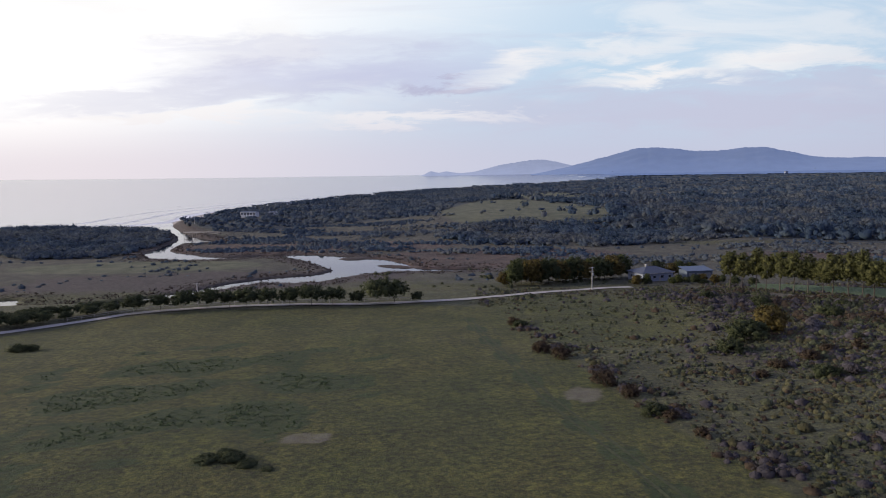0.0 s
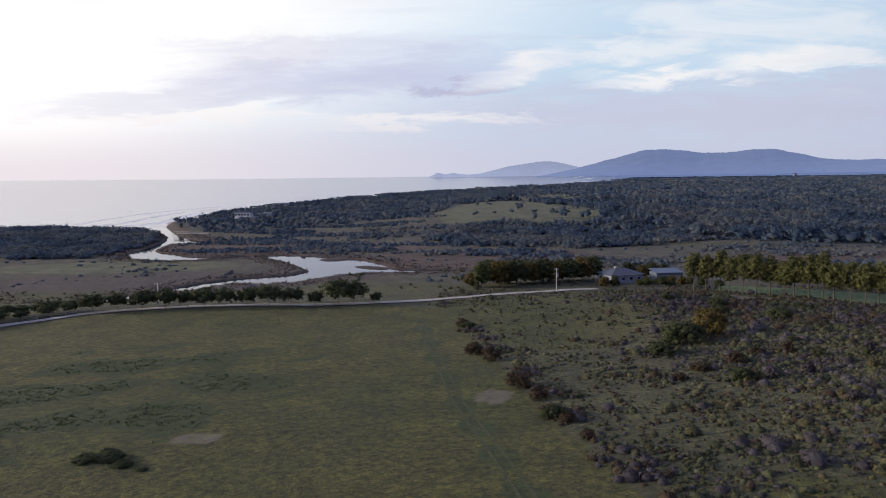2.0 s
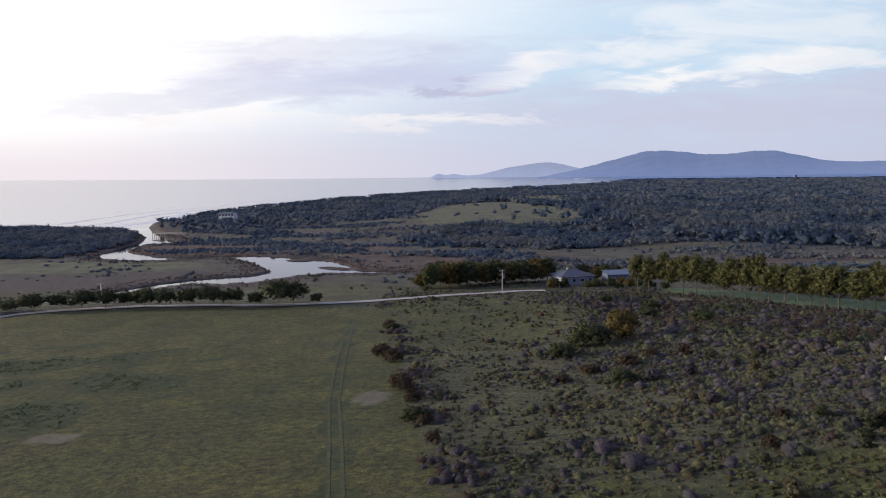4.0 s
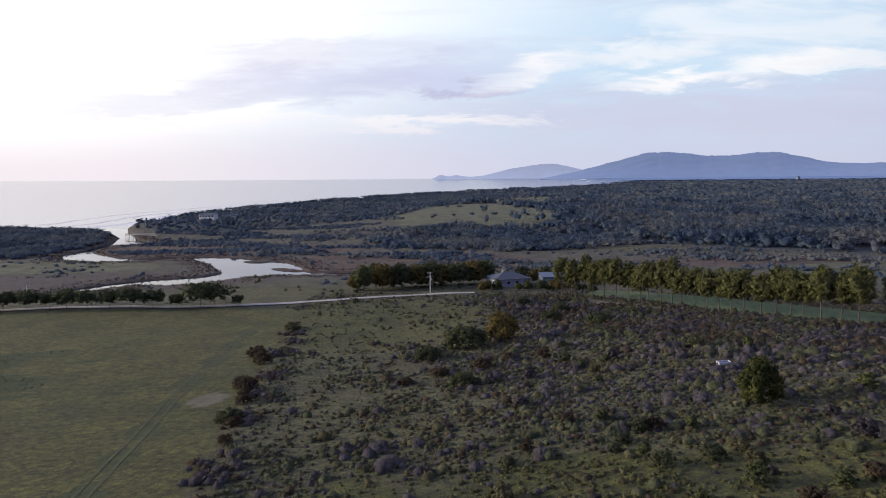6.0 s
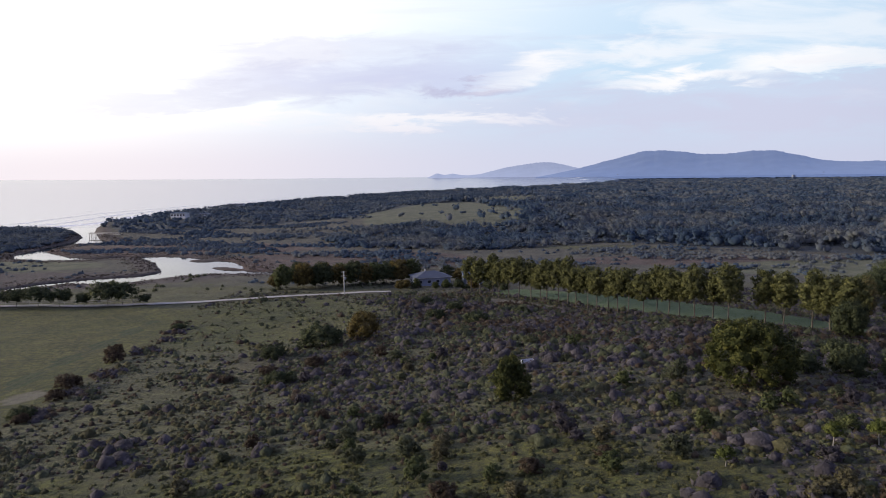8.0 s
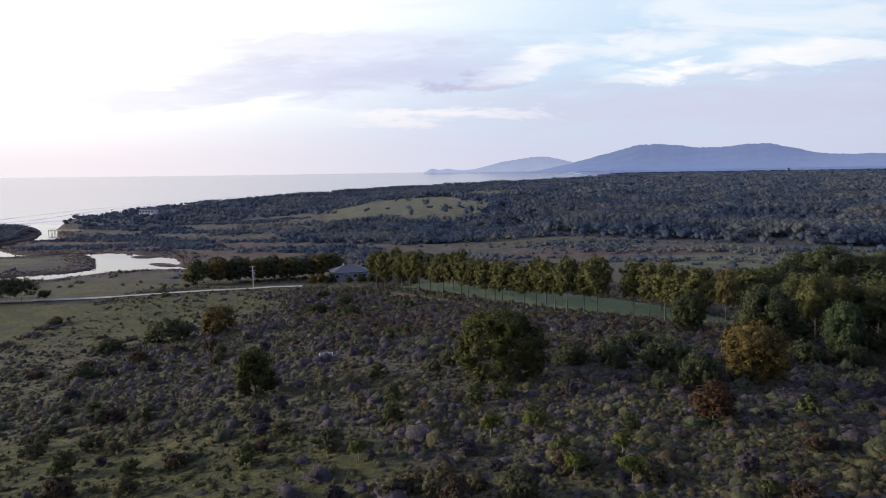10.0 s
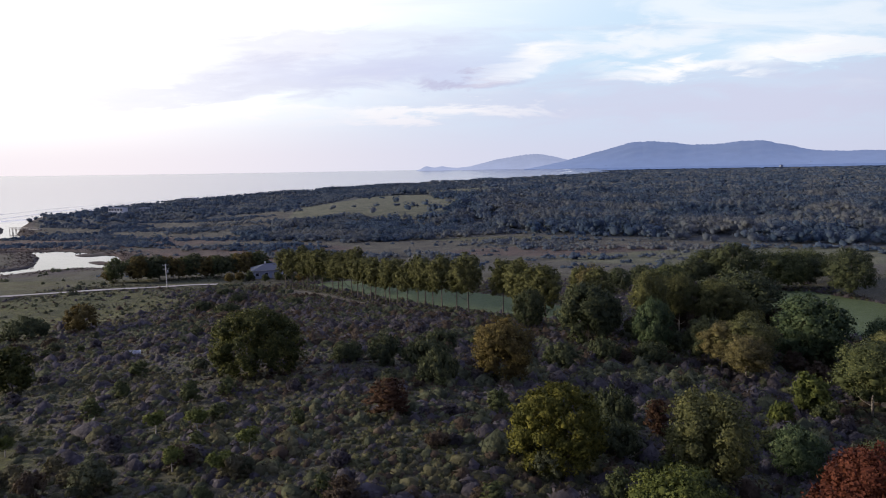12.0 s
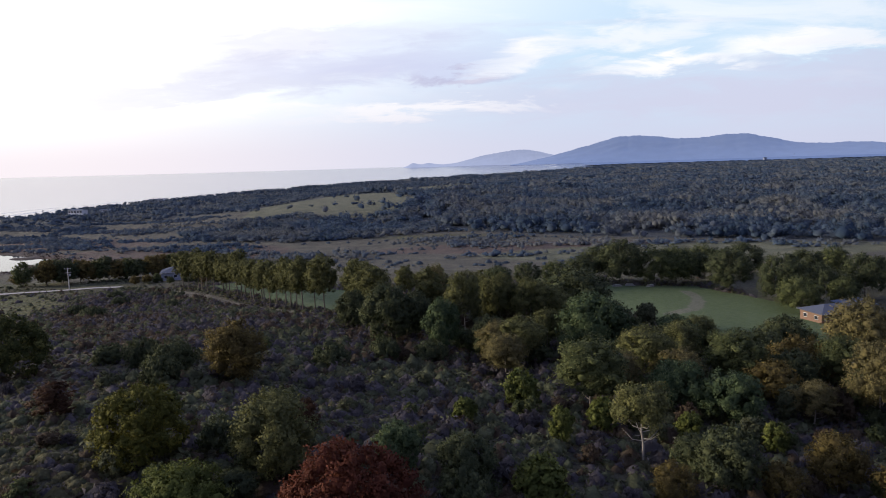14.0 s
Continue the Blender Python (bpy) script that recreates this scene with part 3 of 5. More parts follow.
for line, width, power in ((6, 14, 1.0), (52, 10, 0.85), (98, 10, 0.78), (160, 9, 0.62), (230, 9, 0.5)):
    surf = np.maximum(surf, power * np.exp(-((off - line - 6 * ripple(co[0::3], co[1::3], 55, line)) / width) ** 2))
sea.data.attributes.new("surf", "FLOAT", "POINT").data.foreach_set("value", surf.astype(np.float32))
tagged(sea, "calm pale sea with thin lines of surf along the beach", "sea", kind="structure")
# the sea bed hides the river sheet beyond the mouth


# ---- distant hills: a backdrop with haze put in as emission ----
def hills(name, label, az, top, near, depth, tint, seed):
    """A ridge along an arc: az in degrees from +y, top in metres at 4700 m."""
    angles = np.radians(np.linspace(az[0], az[-1], 260))
    crest = np.interp(np.degrees(angles), az, top)
    kernel = np.ones(7) / 7
    crest = np.convolve(np.pad(crest, 3, mode="edge"), kernel, mode="valid")
    steps = np.linspace(0, 1, 26)
    rows = []
    for k in steps:
        r = near + depth * k
        fold = 1 + 0.10 * ripple(np.degrees(angles) * 40, k * 260 + 0 * angles, 26, seed) * (1 - k)
        base = 22.0
        z = base + (crest - base) * (k ** 0.8) * np.clip(fold, 0, 2) + crest * k * (0.014 * ripple(np.degrees(angles) * 40, 0 * angles, 3, seed) + 0.022 * ripple(np.degrees(angles) * 40, 0 * angles, 17, seed + 3))
        rows.append(np.stack([100 + r * np.sin(angles), r * np.cos(angles), z], -1))
    last = rows[-1].copy()
    last[:, 2] = 0
    rows.append(last)
    pts = np.concatenate(rows)
    idx = np.arange(len(pts)).reshape(len(rows), -1)
    me = bpy.data.meshes.new(name)
    me.from_pydata(pts.tolist(), [], np.stack([idx[:-1, :-1], idx[:-1, 1:], idx[1:, 1:], idx[1:, :-1]], -1).reshape(-1, 4).tolist())
    me.shade_smooth()
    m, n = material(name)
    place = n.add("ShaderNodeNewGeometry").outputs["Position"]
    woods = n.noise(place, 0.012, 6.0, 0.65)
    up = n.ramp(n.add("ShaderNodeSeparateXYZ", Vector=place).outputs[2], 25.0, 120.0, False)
    # the ridge emits the blue of distance haze, paler towards its foot
    haze_glow = n.mix(up, tuple(c * 1.22 for c in tint), tint)
    haze_glow = n.mix(n.math("MULTIPLY", n.ramp(woods, 0.35, 0.7), 0.22), haze_glow, tuple(c * 0.72 for c in tint))
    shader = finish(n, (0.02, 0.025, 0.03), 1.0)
    n.put(shader.inputs["Emission Color"], haze_glow)
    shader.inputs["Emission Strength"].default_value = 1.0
    me.materials.append(m)
    return tagged(new(name, me), label, "hills", kind="structure")


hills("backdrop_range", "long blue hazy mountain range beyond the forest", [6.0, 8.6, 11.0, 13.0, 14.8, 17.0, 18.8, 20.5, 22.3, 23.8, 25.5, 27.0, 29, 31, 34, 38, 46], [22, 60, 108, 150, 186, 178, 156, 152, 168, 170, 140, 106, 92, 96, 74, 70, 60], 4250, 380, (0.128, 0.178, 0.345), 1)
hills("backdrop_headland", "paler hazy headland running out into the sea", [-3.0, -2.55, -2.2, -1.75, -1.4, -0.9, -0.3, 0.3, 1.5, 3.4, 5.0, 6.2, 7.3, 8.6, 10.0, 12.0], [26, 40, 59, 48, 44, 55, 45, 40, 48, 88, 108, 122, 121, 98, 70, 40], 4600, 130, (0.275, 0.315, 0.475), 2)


# ---- plants ----
def unit(v):
    return v / (np.linalg.norm(v, axis=-1, keepdims=True) + 1e-9)


def leaf_soup(centres, outward, size, spread=1.2, long=1.5, firm=0.45, corners=4):
    """One small leaf spray of three or four corners at every centre; returns points, faces and soft normals."""
    n = len(centres)
    outward = unit(outward)
    facing = unit(outward + rng.normal(0, spread, (n, 3)) * 0.6)
    facing *= np.where((facing * outward).sum(1, keepdims=True) < 0, -1, 1)
    side = unit(np.cross(facing, rng.normal(0, 1, (n, 3))))
    along_ = np.cross(facing, side)
    s = np.broadcast_to(size, (n,))[:, None] * rng.uniform(0.6, 1.25, (n, 1))
    p = np.stack([centres - along_ * s * long * 0.5, centres + side * s * 0.5, centres + along_ * s * long * 0.5 + facing * s * 0.15, centres - side * s * 0.5], 1)
    soft = unit(outward * 0.75 + facing * firm)
    if corners == 3:
        return p[:, [0, 1, 2]].reshape(-1, 3), np.arange(n * 3).reshape(n, 3), np.repeat(soft, 3, 0)
    return p.reshape(-1, 3), np.arange(n * 4).reshape(n, 4), np.repeat(soft, 4, 0)


def join(chunks):
    """Joins (points, faces) or (points, faces, normals)."""
    pts, faces, normals, base = [], [], [], 0
    for chunk in chunks:
        p, f = chunk[0], chunk[1]
        pts.append(p)
        faces.extend((np.asarray(f) + base).tolist() if isinstance(f, np.ndarray) else [[i + base for i in q] for q in f])
        base += len(p)
        normals.append(chunk[2] if len(chunk) > 2 else None)
    if any(n is None for n in normals):
        return np.concatenate(pts), faces
    return np.concatenate(pts), faces, np.concatenate(normals)


def make_mesh(name, pts, faces, mats, smooth_shade=False, normals=None):
    me = bpy.data.meshes.new(name)
    me.from_pydata(np.asarray(pts).tolist(), [], faces if isinstance(faces, list) else faces.tolist())
    for m in mats if isinstance(mats, (list, tuple)) else [mats]:
        me.materials.append(m)
    if smooth_shade or normals is not None:
        me.shade_smooth()
    if normals is not None:
        me.normals_split_custom_set_from_vertices(np.asarray(normals, np.float32))
    return me


def ball(level):
    bm = bmesh.new()
    bmesh.ops.create_icosphere(bm, subdivisions=level, radius=1)
    p, f = np.array([v.co[:] for v in bm.verts]), np.array([[v.index for v in q.verts] for q in bm.faces])
    bm.free()
    return p, f


BALL1 = ball(1)


def lobe_leaves(lobes, count, size, low_cut=-0.6, spread=1.3):
    """Small leaves gathered in tufts over the shells of billowing lobes, with a closed heart in each."""
    area = np.array([(a * b + b * c + a * c) for *_, a, b, c in lobes])
    middle = np.mean([q[:3] for q in lobes], 0) - np.array([0, 0, 0.3])
    chunks = []
    for (x, y, z, a, b, c), share in zip(lobes, area / area.sum()):
        k = max(8, int(count * share))
        tufts = max(6, k // 26)
        d = unit(rng.normal(0, 1, (tufts, 3)))
        d[:, 2] = np.where(d[:, 2] < low_cut, -d[:, 2], d[:, 2])
        reach = rng.uniform(0.72, 1.10, (tufts, 1))
        pick = rng.integers(0, tufts, k)
        wander = rng.normal(0, 1, (k, 3)) * 0.20
        at = np.array([x, y, z]) + (d[pick] * reach[pick] + wander) * np.array([a, b, c])
        out = d[pick] * 0.75 + unit(wander) * 0.45 + 0.55 * unit(at - middle) + np.array([0, 0, 0.08])
        chunks.append(leaf_soup(at, out, size, spread, 1.6, 0.55))
        core = BALL1[0] * np.array([a, b, c]) * 0.46 * (1 + 0.14 * rng.uniform(-1, 1, (len(BALL1[0]), 1))) + np.array([x, y, z])
        chunks.append((core, BALL1[1], unit(BALL1[0] * 0.8 + 0.5 * unit(core - middle))))
    return join(chunks)


def crown_lobes(h_, w_, base, count, lump, low, ragged):
    """Lobes over a dome from base to h_: lump is their size in shares of the width, low how far they go round below, ragged how uneven the outline is."""
    mid, half, lobes = (base + h_) / 2, (h_ - base) / 2, []
    for i in range(count):
        c = 1 - (1 - low) * (i + 0.5) / count
        s = math.sqrt(max(0.0, 1 - c * c)) ** 0.85
        turn = i * 2.39996 + rng.uniform(-0.5, 0.5)
        size = w_ * lump * rng.uniform(0.72, 1.28)
        reach = (w_ / 2 - size * 0.7) * rng.uniform(1 - ragged, 1 + ragged * 0.35) * s
        z = mid + c * (half - size * 0.55) * rng.uniform(1 - ragged * 0.5, 1.0)
        lobes.append((math.cos(turn) * reach, math.sin(turn) * reach, max(z, size * 0.45), size * rng.uniform(0.85, 1.2), size * rng.uniform(0.85, 1.2), size * rng.uniform(0.72, 1.05)))
    lobes.append((0, 0, mid, w_ * 0.24, w_ * 0.24, half * 0.66))
    return lobes


def tube(points, radii, sides=6):
    """A tapered, bent limb."""
    points = np.asarray(points, float)
    pts, faces = [], []
    for i, p in enumerate(points):
        d = points[min(i + 1, len(points) - 1)] - points[max(i - 1, 0)]
        d /= np.linalg.norm(d)
        a = np.cross(d, [0.31, 0.95, 0.02])
        a /= np.linalg.norm(a)
        b = np.cross(d, a)
        for k in range(sides):
            t = 2 * math.pi * k / sides
            pts.append(p + radii[i] * (math.cos(t) * a + math.sin(t) * b))
    for i in range(len(points) - 1):
        for k in range(sides):
            faces.append([i * sides + k, i * sides + (k + 1) % sides, (i + 1) * sides + (k + 1) % sides, (i + 1) * sides + k])
    faces.append([(len(points) - 1) * sides + k for k in range(sides)])
    return np.array(pts), faces


def limb_set(height_, crown_base, reach, count, thick):
    """A trunk with limbs that run into the crown."""
    top = np.array([rng.uniform(-0.3, 0.3), rng.uniform(-0.3, 0.3), height_ * 0.85])
    bend = np.array([rng.uniform(-0.25, 0.25), rng.uniform(-0.25, 0.25), 0]) * height_ * 0.08
    spine = [np.array([0, 0, -0.5]), top * 0.25 + bend, top * 0.5 + bend, top * 0.75, top]
    chunks = [tube(spine, [thick * 1.25, thick, thick * 0.8, thick * 0.5, thick * 0.15])]
    for i in range(count):
        k = crown_base + (0.8 - crown_base) * (i + 0.5) / count
        at = top * k + bend * (1 - k)
        turn = i * 2.4 + rng.uniform(-0.4, 0.4)
        out = np.array([math.cos(turn), math.sin(turn), 0]) * reach * rng.uniform(0.6, 1.0)
        tip = at + out + np.array([0, 0, height_ * rng.uniform(0.10, 0.22)])
        chunks.append(tube([at, at + out * 0.5 + np.array([0, 0, height_ * 0.04]), tip], [thick * 0.5 * (1.1 - k), thick * 0.32 * (1.1 - k), thick * 0.08], 5))
    return join(chunks)


def make_part(name, mesh, parent, label=""):
    ob = new(name, mesh)
    ob.parent = parent
    return tagged(ob, label)


def tree_proto(name, label, category, group, h_, w_, bare, lobes_n, leaves, leaf_size, leaf_mat, bark_mat, lump=0.17, limbs=6, ragged=0.3):
    """Empty > trunk, crown. bare: share of the height below the crown."""
    ob = tagged(new(name), label, category, group)
    ob.empty_display_size = 0.5
    lobes = crown_lobes(h_, w_, h_ * bare, lobes_n, lump, -0.80, ragged)
    p, f = limb_set(h_, max(0.12, bare * 0.8), w_ * 0.42, limbs, max(0.06, h_ * 0.0115))
    make_part("trunk", make_mesh("trunk", p, f, bark_mat, True), ob)
    p, f, soft = lobe_leaves(lobes, leaves, leaf_size)
    make_part("crown", make_mesh("crown", p, f, leaf_mat, normals=soft), ob)
    return ob


def bush_proto(name, label, category, group, h_, w_, lobes_n, leaves, leaf_size, leaf_mat, lump=0.13, ragged=0.2):
    """A shrub that is leafy to the ground: Empty > stem, foliage."""
    ob = tagged(new(name), label, category, group)
    ob.empty_display_size = 0.5
    lobes = crown_lobes(h_, w_, -h_ * 0.20, lobes_n, lump, -0.50, ragged)
    p, f = limb_set(h_ * 0.8, 0.1, w_ * 0.3, 5, max(0.04, h_ * 0.018))
    make_part("stem", make_mesh("stem", p, f, BARK_DARK, True), ob)
    p, f, soft = lobe_leaves(lobes, leaves, leaf_size, -0.5)
    make_part("foliage", make_mesh("foliage", p, f, leaf_mat, normals=soft), ob)
    return ob


def stand(x, y, turn=0.0, scale=1.0, tall=1.0, sink=0.1):
    """A pose on the ground."""
    return pose(x, y, float(height(x, y)) - sink, 0, 0, turn) @ Matrix.Diagonal((scale, scale, scale * tall, 1))


PLACED = set()


def place_all(protos, spots):
    """Puts the first of each kind at its first spot and copies at the rest. Spots: (x, y, size, tallness)."""
    for i, (x, y, s, tall) in enumerate(spots):
        p = protos[i % len(protos)]
        m = stand(x, y, rng.uniform(0, 360), s, tall)
        if p.name in PLACED:
            copy_thing(p, m @ Matrix.Diagonal((1 / p.scale[0], 1 / p.scale[1], 1 / p.scale[2], 1)))
        else:
            p.matrix_basis = m
            PLACED.add(p.name)


# rows of gum trees behind the heath
GUM_LABEL = "tall gum tree with slim dark trunk in a row"
gums = [tree_proto("gum_tree", GUM_LABEL, "tree", "windbreak gum trees", 13.2, w, 0.23, 40, 8000, 0.22, LEAF_GUM, BARK_DARK, 0.15, 7, 0.42) for w in (6.6, 7.2, 6.0, 6.9)]


def along(line, step):
    out, carry = [], 0.0
    for (ax, ay), (bx, by) in zip(line, line[1:]):
        d = math.hypot(bx - ax, by - ay)
        t = carry
        while t < d:
            out.append((ax + (bx - ax) * t / d, ay + (by - ay) * t / d))
            t += step
        carry = t - d
    return out


spots = [(x + rng.uniform(-0.8, 0.8), y + rng.uniform(-0.8, 0.8), rng.uniform(0.95, 1.15), rng.uniform(0.92, 1.08)) for x, y in along(ROW, 4.1)]
spots += [(178.6, 170.5, 1.08, 1.0), (181.5, 167, 1.05, 1.0), (181.4, 152.7, 1.1, 1.0), (184.1, 150, 1.05, 1.0), (186.5, 146.4, 1.05, 1.0), (197.7, 148, 1.05, 1.0), (209.6, 150.5, 1.0, 1.0), (211.7, 143.6, 1.0, 1.0), (190, 186, 0.9, 1.0), (199, 178, 0.95, 1.0)]
place_all(gums, spots)

def scatter(xlo, xhi, ylo, yhi, count, weight):
    x, y = rng.uniform(xlo, xhi, count), rng.uniform(ylo, yhi, count)
    keep = rng.uniform(0, 1, count) < weight(x, y)
    return x[keep], y[keep]


# mixed wood round the homestead
def stand_of(protos, spots, tall=10.0):
    """Trees of one kind, drawn 10 m wide and so tall; spots: (x, y, height, width)."""
    place_all(protos, [(x, y, w / 10, h / w * 10 / tall) for x, y, h, w in spots])


OLIVE_LABEL = "spreading eucalypt with olive crown in the wood"
olives = [tree_proto("eucalypt", OLIVE_LABEL, "tree", "olive eucalypts", 13.0, 10.0, bare, 44, 15000, 0.21, m, BARK_PALE, 0.155, 9, 0.36) for bare, m in ((0.24, LEAF_GUM), (0.16, LEAF_GUM_COOL), (0.28, LEAF_GUM))]
stand_of(olives, [(206, 136.2, 14.1, 7.6), (213, 157.5, 13.6, 8), (214.7, 111.5, 9.2, 9.1), (221.2, 126.2, 8.6, 6.0), (222.5, 89.9, 10.2, 10.2), (233.4, 103, 10.2, 9.3), (242, 113.2, 9.6, 8.4), (246.9, 101.5, 10.5, 9.6), (219.6, 138.7, 13, 8.9), (225.2, 140.5, 10.6, 8.2), (262.7, 101, 10.4, 8.4),
                   (213.5, 142, 13.5, 7.6), (250, 128, 8.5, 8), (276, 118, 10, 9), (286, 128, 9.5, 9), (268, 92, 8.5, 8), (300, 138, 10, 9)], 13.0)
GOLD_LABEL = "golden-leaved eucalypt catching the low light"
golds = [tree_proto("golden_eucalypt", GOLD_LABEL, "tree", "golden eucalypts", 14.0, 10.0, bare, 44, 15000, 0.21, LEAF_GOLD, BARK_PALE, 0.16, 8, 0.36) for bare in (0.2, 0.12)]
stand_of(golds, [(198.8, 163.9, 13.4, 6.3), (270.4, 108.3, 15.6, 10.7), (251.9, 87.7, 6.4, 6), (260.4, 87.4, 12.5, 7.8), (211, 112.2, 8.3, 6.5), (211.9, 104.3, 7.8, 6.9), (228, 96, 7.5, 6.5), (237, 98, 8, 7), (282, 108, 11, 8)], 14.0)
LIME_LABEL = "young bright lime-green tree above grey scrub"
limes = [tree_proto("young_tree", LIME_LABEL, "tree", "young lime-green trees", 10.0, 10.0, 0.04, 26, 5500, 0.52, LEAF_LIME, BARK_DARK, 0.17, 6, 0.3) for _ in range(2)]
stand_of(limes, [(212.8, 86.5, 5.3, 4.9), (216, 73.3, 4.8, 2.9), (211.4, 56.6, 4.6, 4.8), (241, 75.2, 4.1, 3), (221.7, 80, 4.2, 3.5), (232, 78, 4, 3), (205, 78, 3.4, 3)])
DARK_LABEL = "dense dark green tree in the wood"
darks = [tree_proto("dark_tree", DARK_LABEL, "tree", "dark trees in the wood", 10.0, 10.0, bare, 40, 12000, 0.26, m, BARK_DARK, 0.145, 6, 0.22) for bare, m in ((0.05, LEAF_DARK), (0.10, LEAF_FIR), (0.02, LEAF_DARK))]
stand_of(darks, [(191.9, 125.7, 11.3, 10.4), (201.7, 118.4, 10.2, 6.6), (195.8, 132.6, 9.5, 7.5), (230.6, 155, 13.4, 17.4), (228.3, 118.5, 12.6, 12.6), (256.3, 114, 8.6, 9.8), (231.9, 124, 10.7, 9.8), (234, 88.5, 7.6, 7.8), (231.2, 64, 6.8, 6.5), (205.1, 58.5, 5.5, 5.5), (198.4, 60.4, 4.8, 4.8), (229.5, 68, 4.6, 5.6),
                  (254.6, 99.6, 7.7, 7.7), (240, 85, 7.2, 8.2), (210, 116.5, 8.2, 6.8), (186.4, 49.9, 2.9, 3.8), (244, 122, 9, 9), (266, 126, 9, 9.5), (182.1, 139.7, 8.4, 7)])
BROWN_LABEL = "brown thin-leaved tree in the wood"
browns = [tree_proto("brown_tree", BROWN_LABEL, "tree", "brown trees in the wood", 10.0, 10.0, 0.05, 30, 8000, 0.24, LEAF_ORANGE, BARK_PALE, 0.16, 12, 0.4) for _ in range(2)]
stand_of(browns, [(258.5, 104.4, 9.5, 10.2), (249.5, 95, 7.2, 8.6), (235.9, 62.9, 4.2, 4.6), (243.1, 66.2, 6.4, 6.4), (247, 61.3, 6, 5.5), (224.4, 60.1, 4.4, 4.4), (272, 100, 8, 8)])
BELT_LABEL = "broad dark olive tree in the belt behind the lawn"
belts = [tree_proto("belt_tree", BELT_LABEL, "tree", "tree belt behind the lawn", 8.6, 10.0, 0.04, 46, 13000, 0.17, m, BARK_DARK, 0.13, 6, 0.22) for m in (LEAF_DARK, LEAF_GUM_COOL, LEAF_DARK)]
stand_of(belts, [(262, 240, 15.5, 17), (274.3, 240, 13, 18), (256.5, 246, 12.4, 17), (248.3, 240, 9.4, 12), (283, 243, 13.2, 15), (296, 228, 14, 16), (305, 210, 15, 15), (302, 192, 10, 13), (314, 205, 12.2, 12.7), (290, 248, 12.4, 14), (316, 196, 9.4, 9), (332, 212, 14, 14), (314.6, 263, 12.9, 17), (238.4, 232, 8, 11), (228, 226, 8, 10), (218, 218, 8, 9), (300, 262, 12, 16), (330, 245, 12, 14), (345, 225, 11, 13), (345, 255, 11, 14)], 8.6)
# saplings and young growth under the wood
UNDER_LABEL = "low dusky sapling growing under the wood"
unders = [tree_proto("sapling", UNDER_LABEL, "tree", "saplings under the wood", 10.0, 10.0, 0.02, 22, 3000, 0.55, m, BARK_DARK, 0.18, 5, 0.35) for m in (LEAF_DARK, HEATH_GREEN, LEAF_GUM_COOL, HEATH_RUST)]
taken, under = [(222.5, 89.9), (224.5, 71)], []
for x, y in zip(*scatter(200, 330, 50, 160, 420, lambda a, b: smooth(0, 14, (a - 212) + 0.55 * (b - 100)) * smooth(4, 9, polygon_distance(a, b, HOME_LAWN)) * smooth(9, 13, np.hypot(a - 302, b - 176)))):
    if all(math.hypot(x - a, y - b) > 4.2 for a, b in taken):
        taken.append((x, y))
        w = float(rng.uniform(2.4, 4.6) * (0.8 + 0.5 * smooth(60, 130, y)))
        under.append((float(x), float(y), w * float(rng.uniform(0.8, 1.25)), w))
stand_of(unders, under)
# copse by the house and trees along the road
COPSE_LABEL = "bushy brown-green tree in the copse beside the house"
copse = [tree_proto("copse_tree", COPSE_LABEL, "tree", "copse by the house", 8.0, w, 0.04, 30, 4200, 0.28, m, BARK_DARK, 0.16, 5, 0.28) for w, m in ((7.4, LEAF_ORANGE), (6.8, LEAF_GUM_COOL), (7.8, LEAF_DARK))]
spots = [(27 + 3.9 * i + rng.uniform(-1, 1), 268 + 1.6 * i + rng.uniform(-4, 4), rng.uniform(1.1, 1.35) * (0.62 if i == 0 else 1), rng.uniform(0.78, 1.15)) for i in range(13)] + [(34 + 5.2 * i, 281 + 1.4 * i + rng.uniform(-3, 3), rng.uniform(1.0, 1.25), 1) for i in range(10)]
spots += [(96 + 5 * i, 294 + rng.uniform(-3, 3), rng.uniform(0.75, 0.95), 1) for i in range(4)] + [(78, 262, 0.5, 1), (96, 266, 0.45, 1), (101, 262, 0.55, 0.9), (107, 258, 0.5, 1), (84, 268, 0.5, 1), (113, 254, 0.5, 0.9), (80, 268, 0.55, 0.8), (92, 262, 0.5, 0.75), (118, 250, 0.5, 0.8), (106, 268, 0.55, 0.8), (112, 264, 0.5, 0.8)]
place_all(copse, spots)
ROADSIDE_LABEL = "small round dark tree on a short trunk beside the road"
roadside = [tree_proto("roadside_tree", ROADSIDE_LABEL, "tree", "trees along the road", 5.4, w, 0.24, 22, 2600, 0.26, LEAF_DARK, BARK_DARK, 0.16, 7, 0.35) for w in (7.4, 6.6, 8.0)]
spots = [(x, y - 4.4, s * 1.16, 1.0) for x, y, s in ((-96, 220, 0.95), (-89, 222, 0.9), (-82, 224, 1.0), (-75, 225, 1.05), (-68, 226, 0.95), (-62, 226, 1.05), (-55, 226, 1.0), (-48, 227, 1.05), (-41, 227.5, 1.1), (-34, 228, 0.98), (-26, 229, 0.8), (-18.5, 230, 1.3), (-13.5, 230.5, 1.25), (-6, 231, 0.62))]
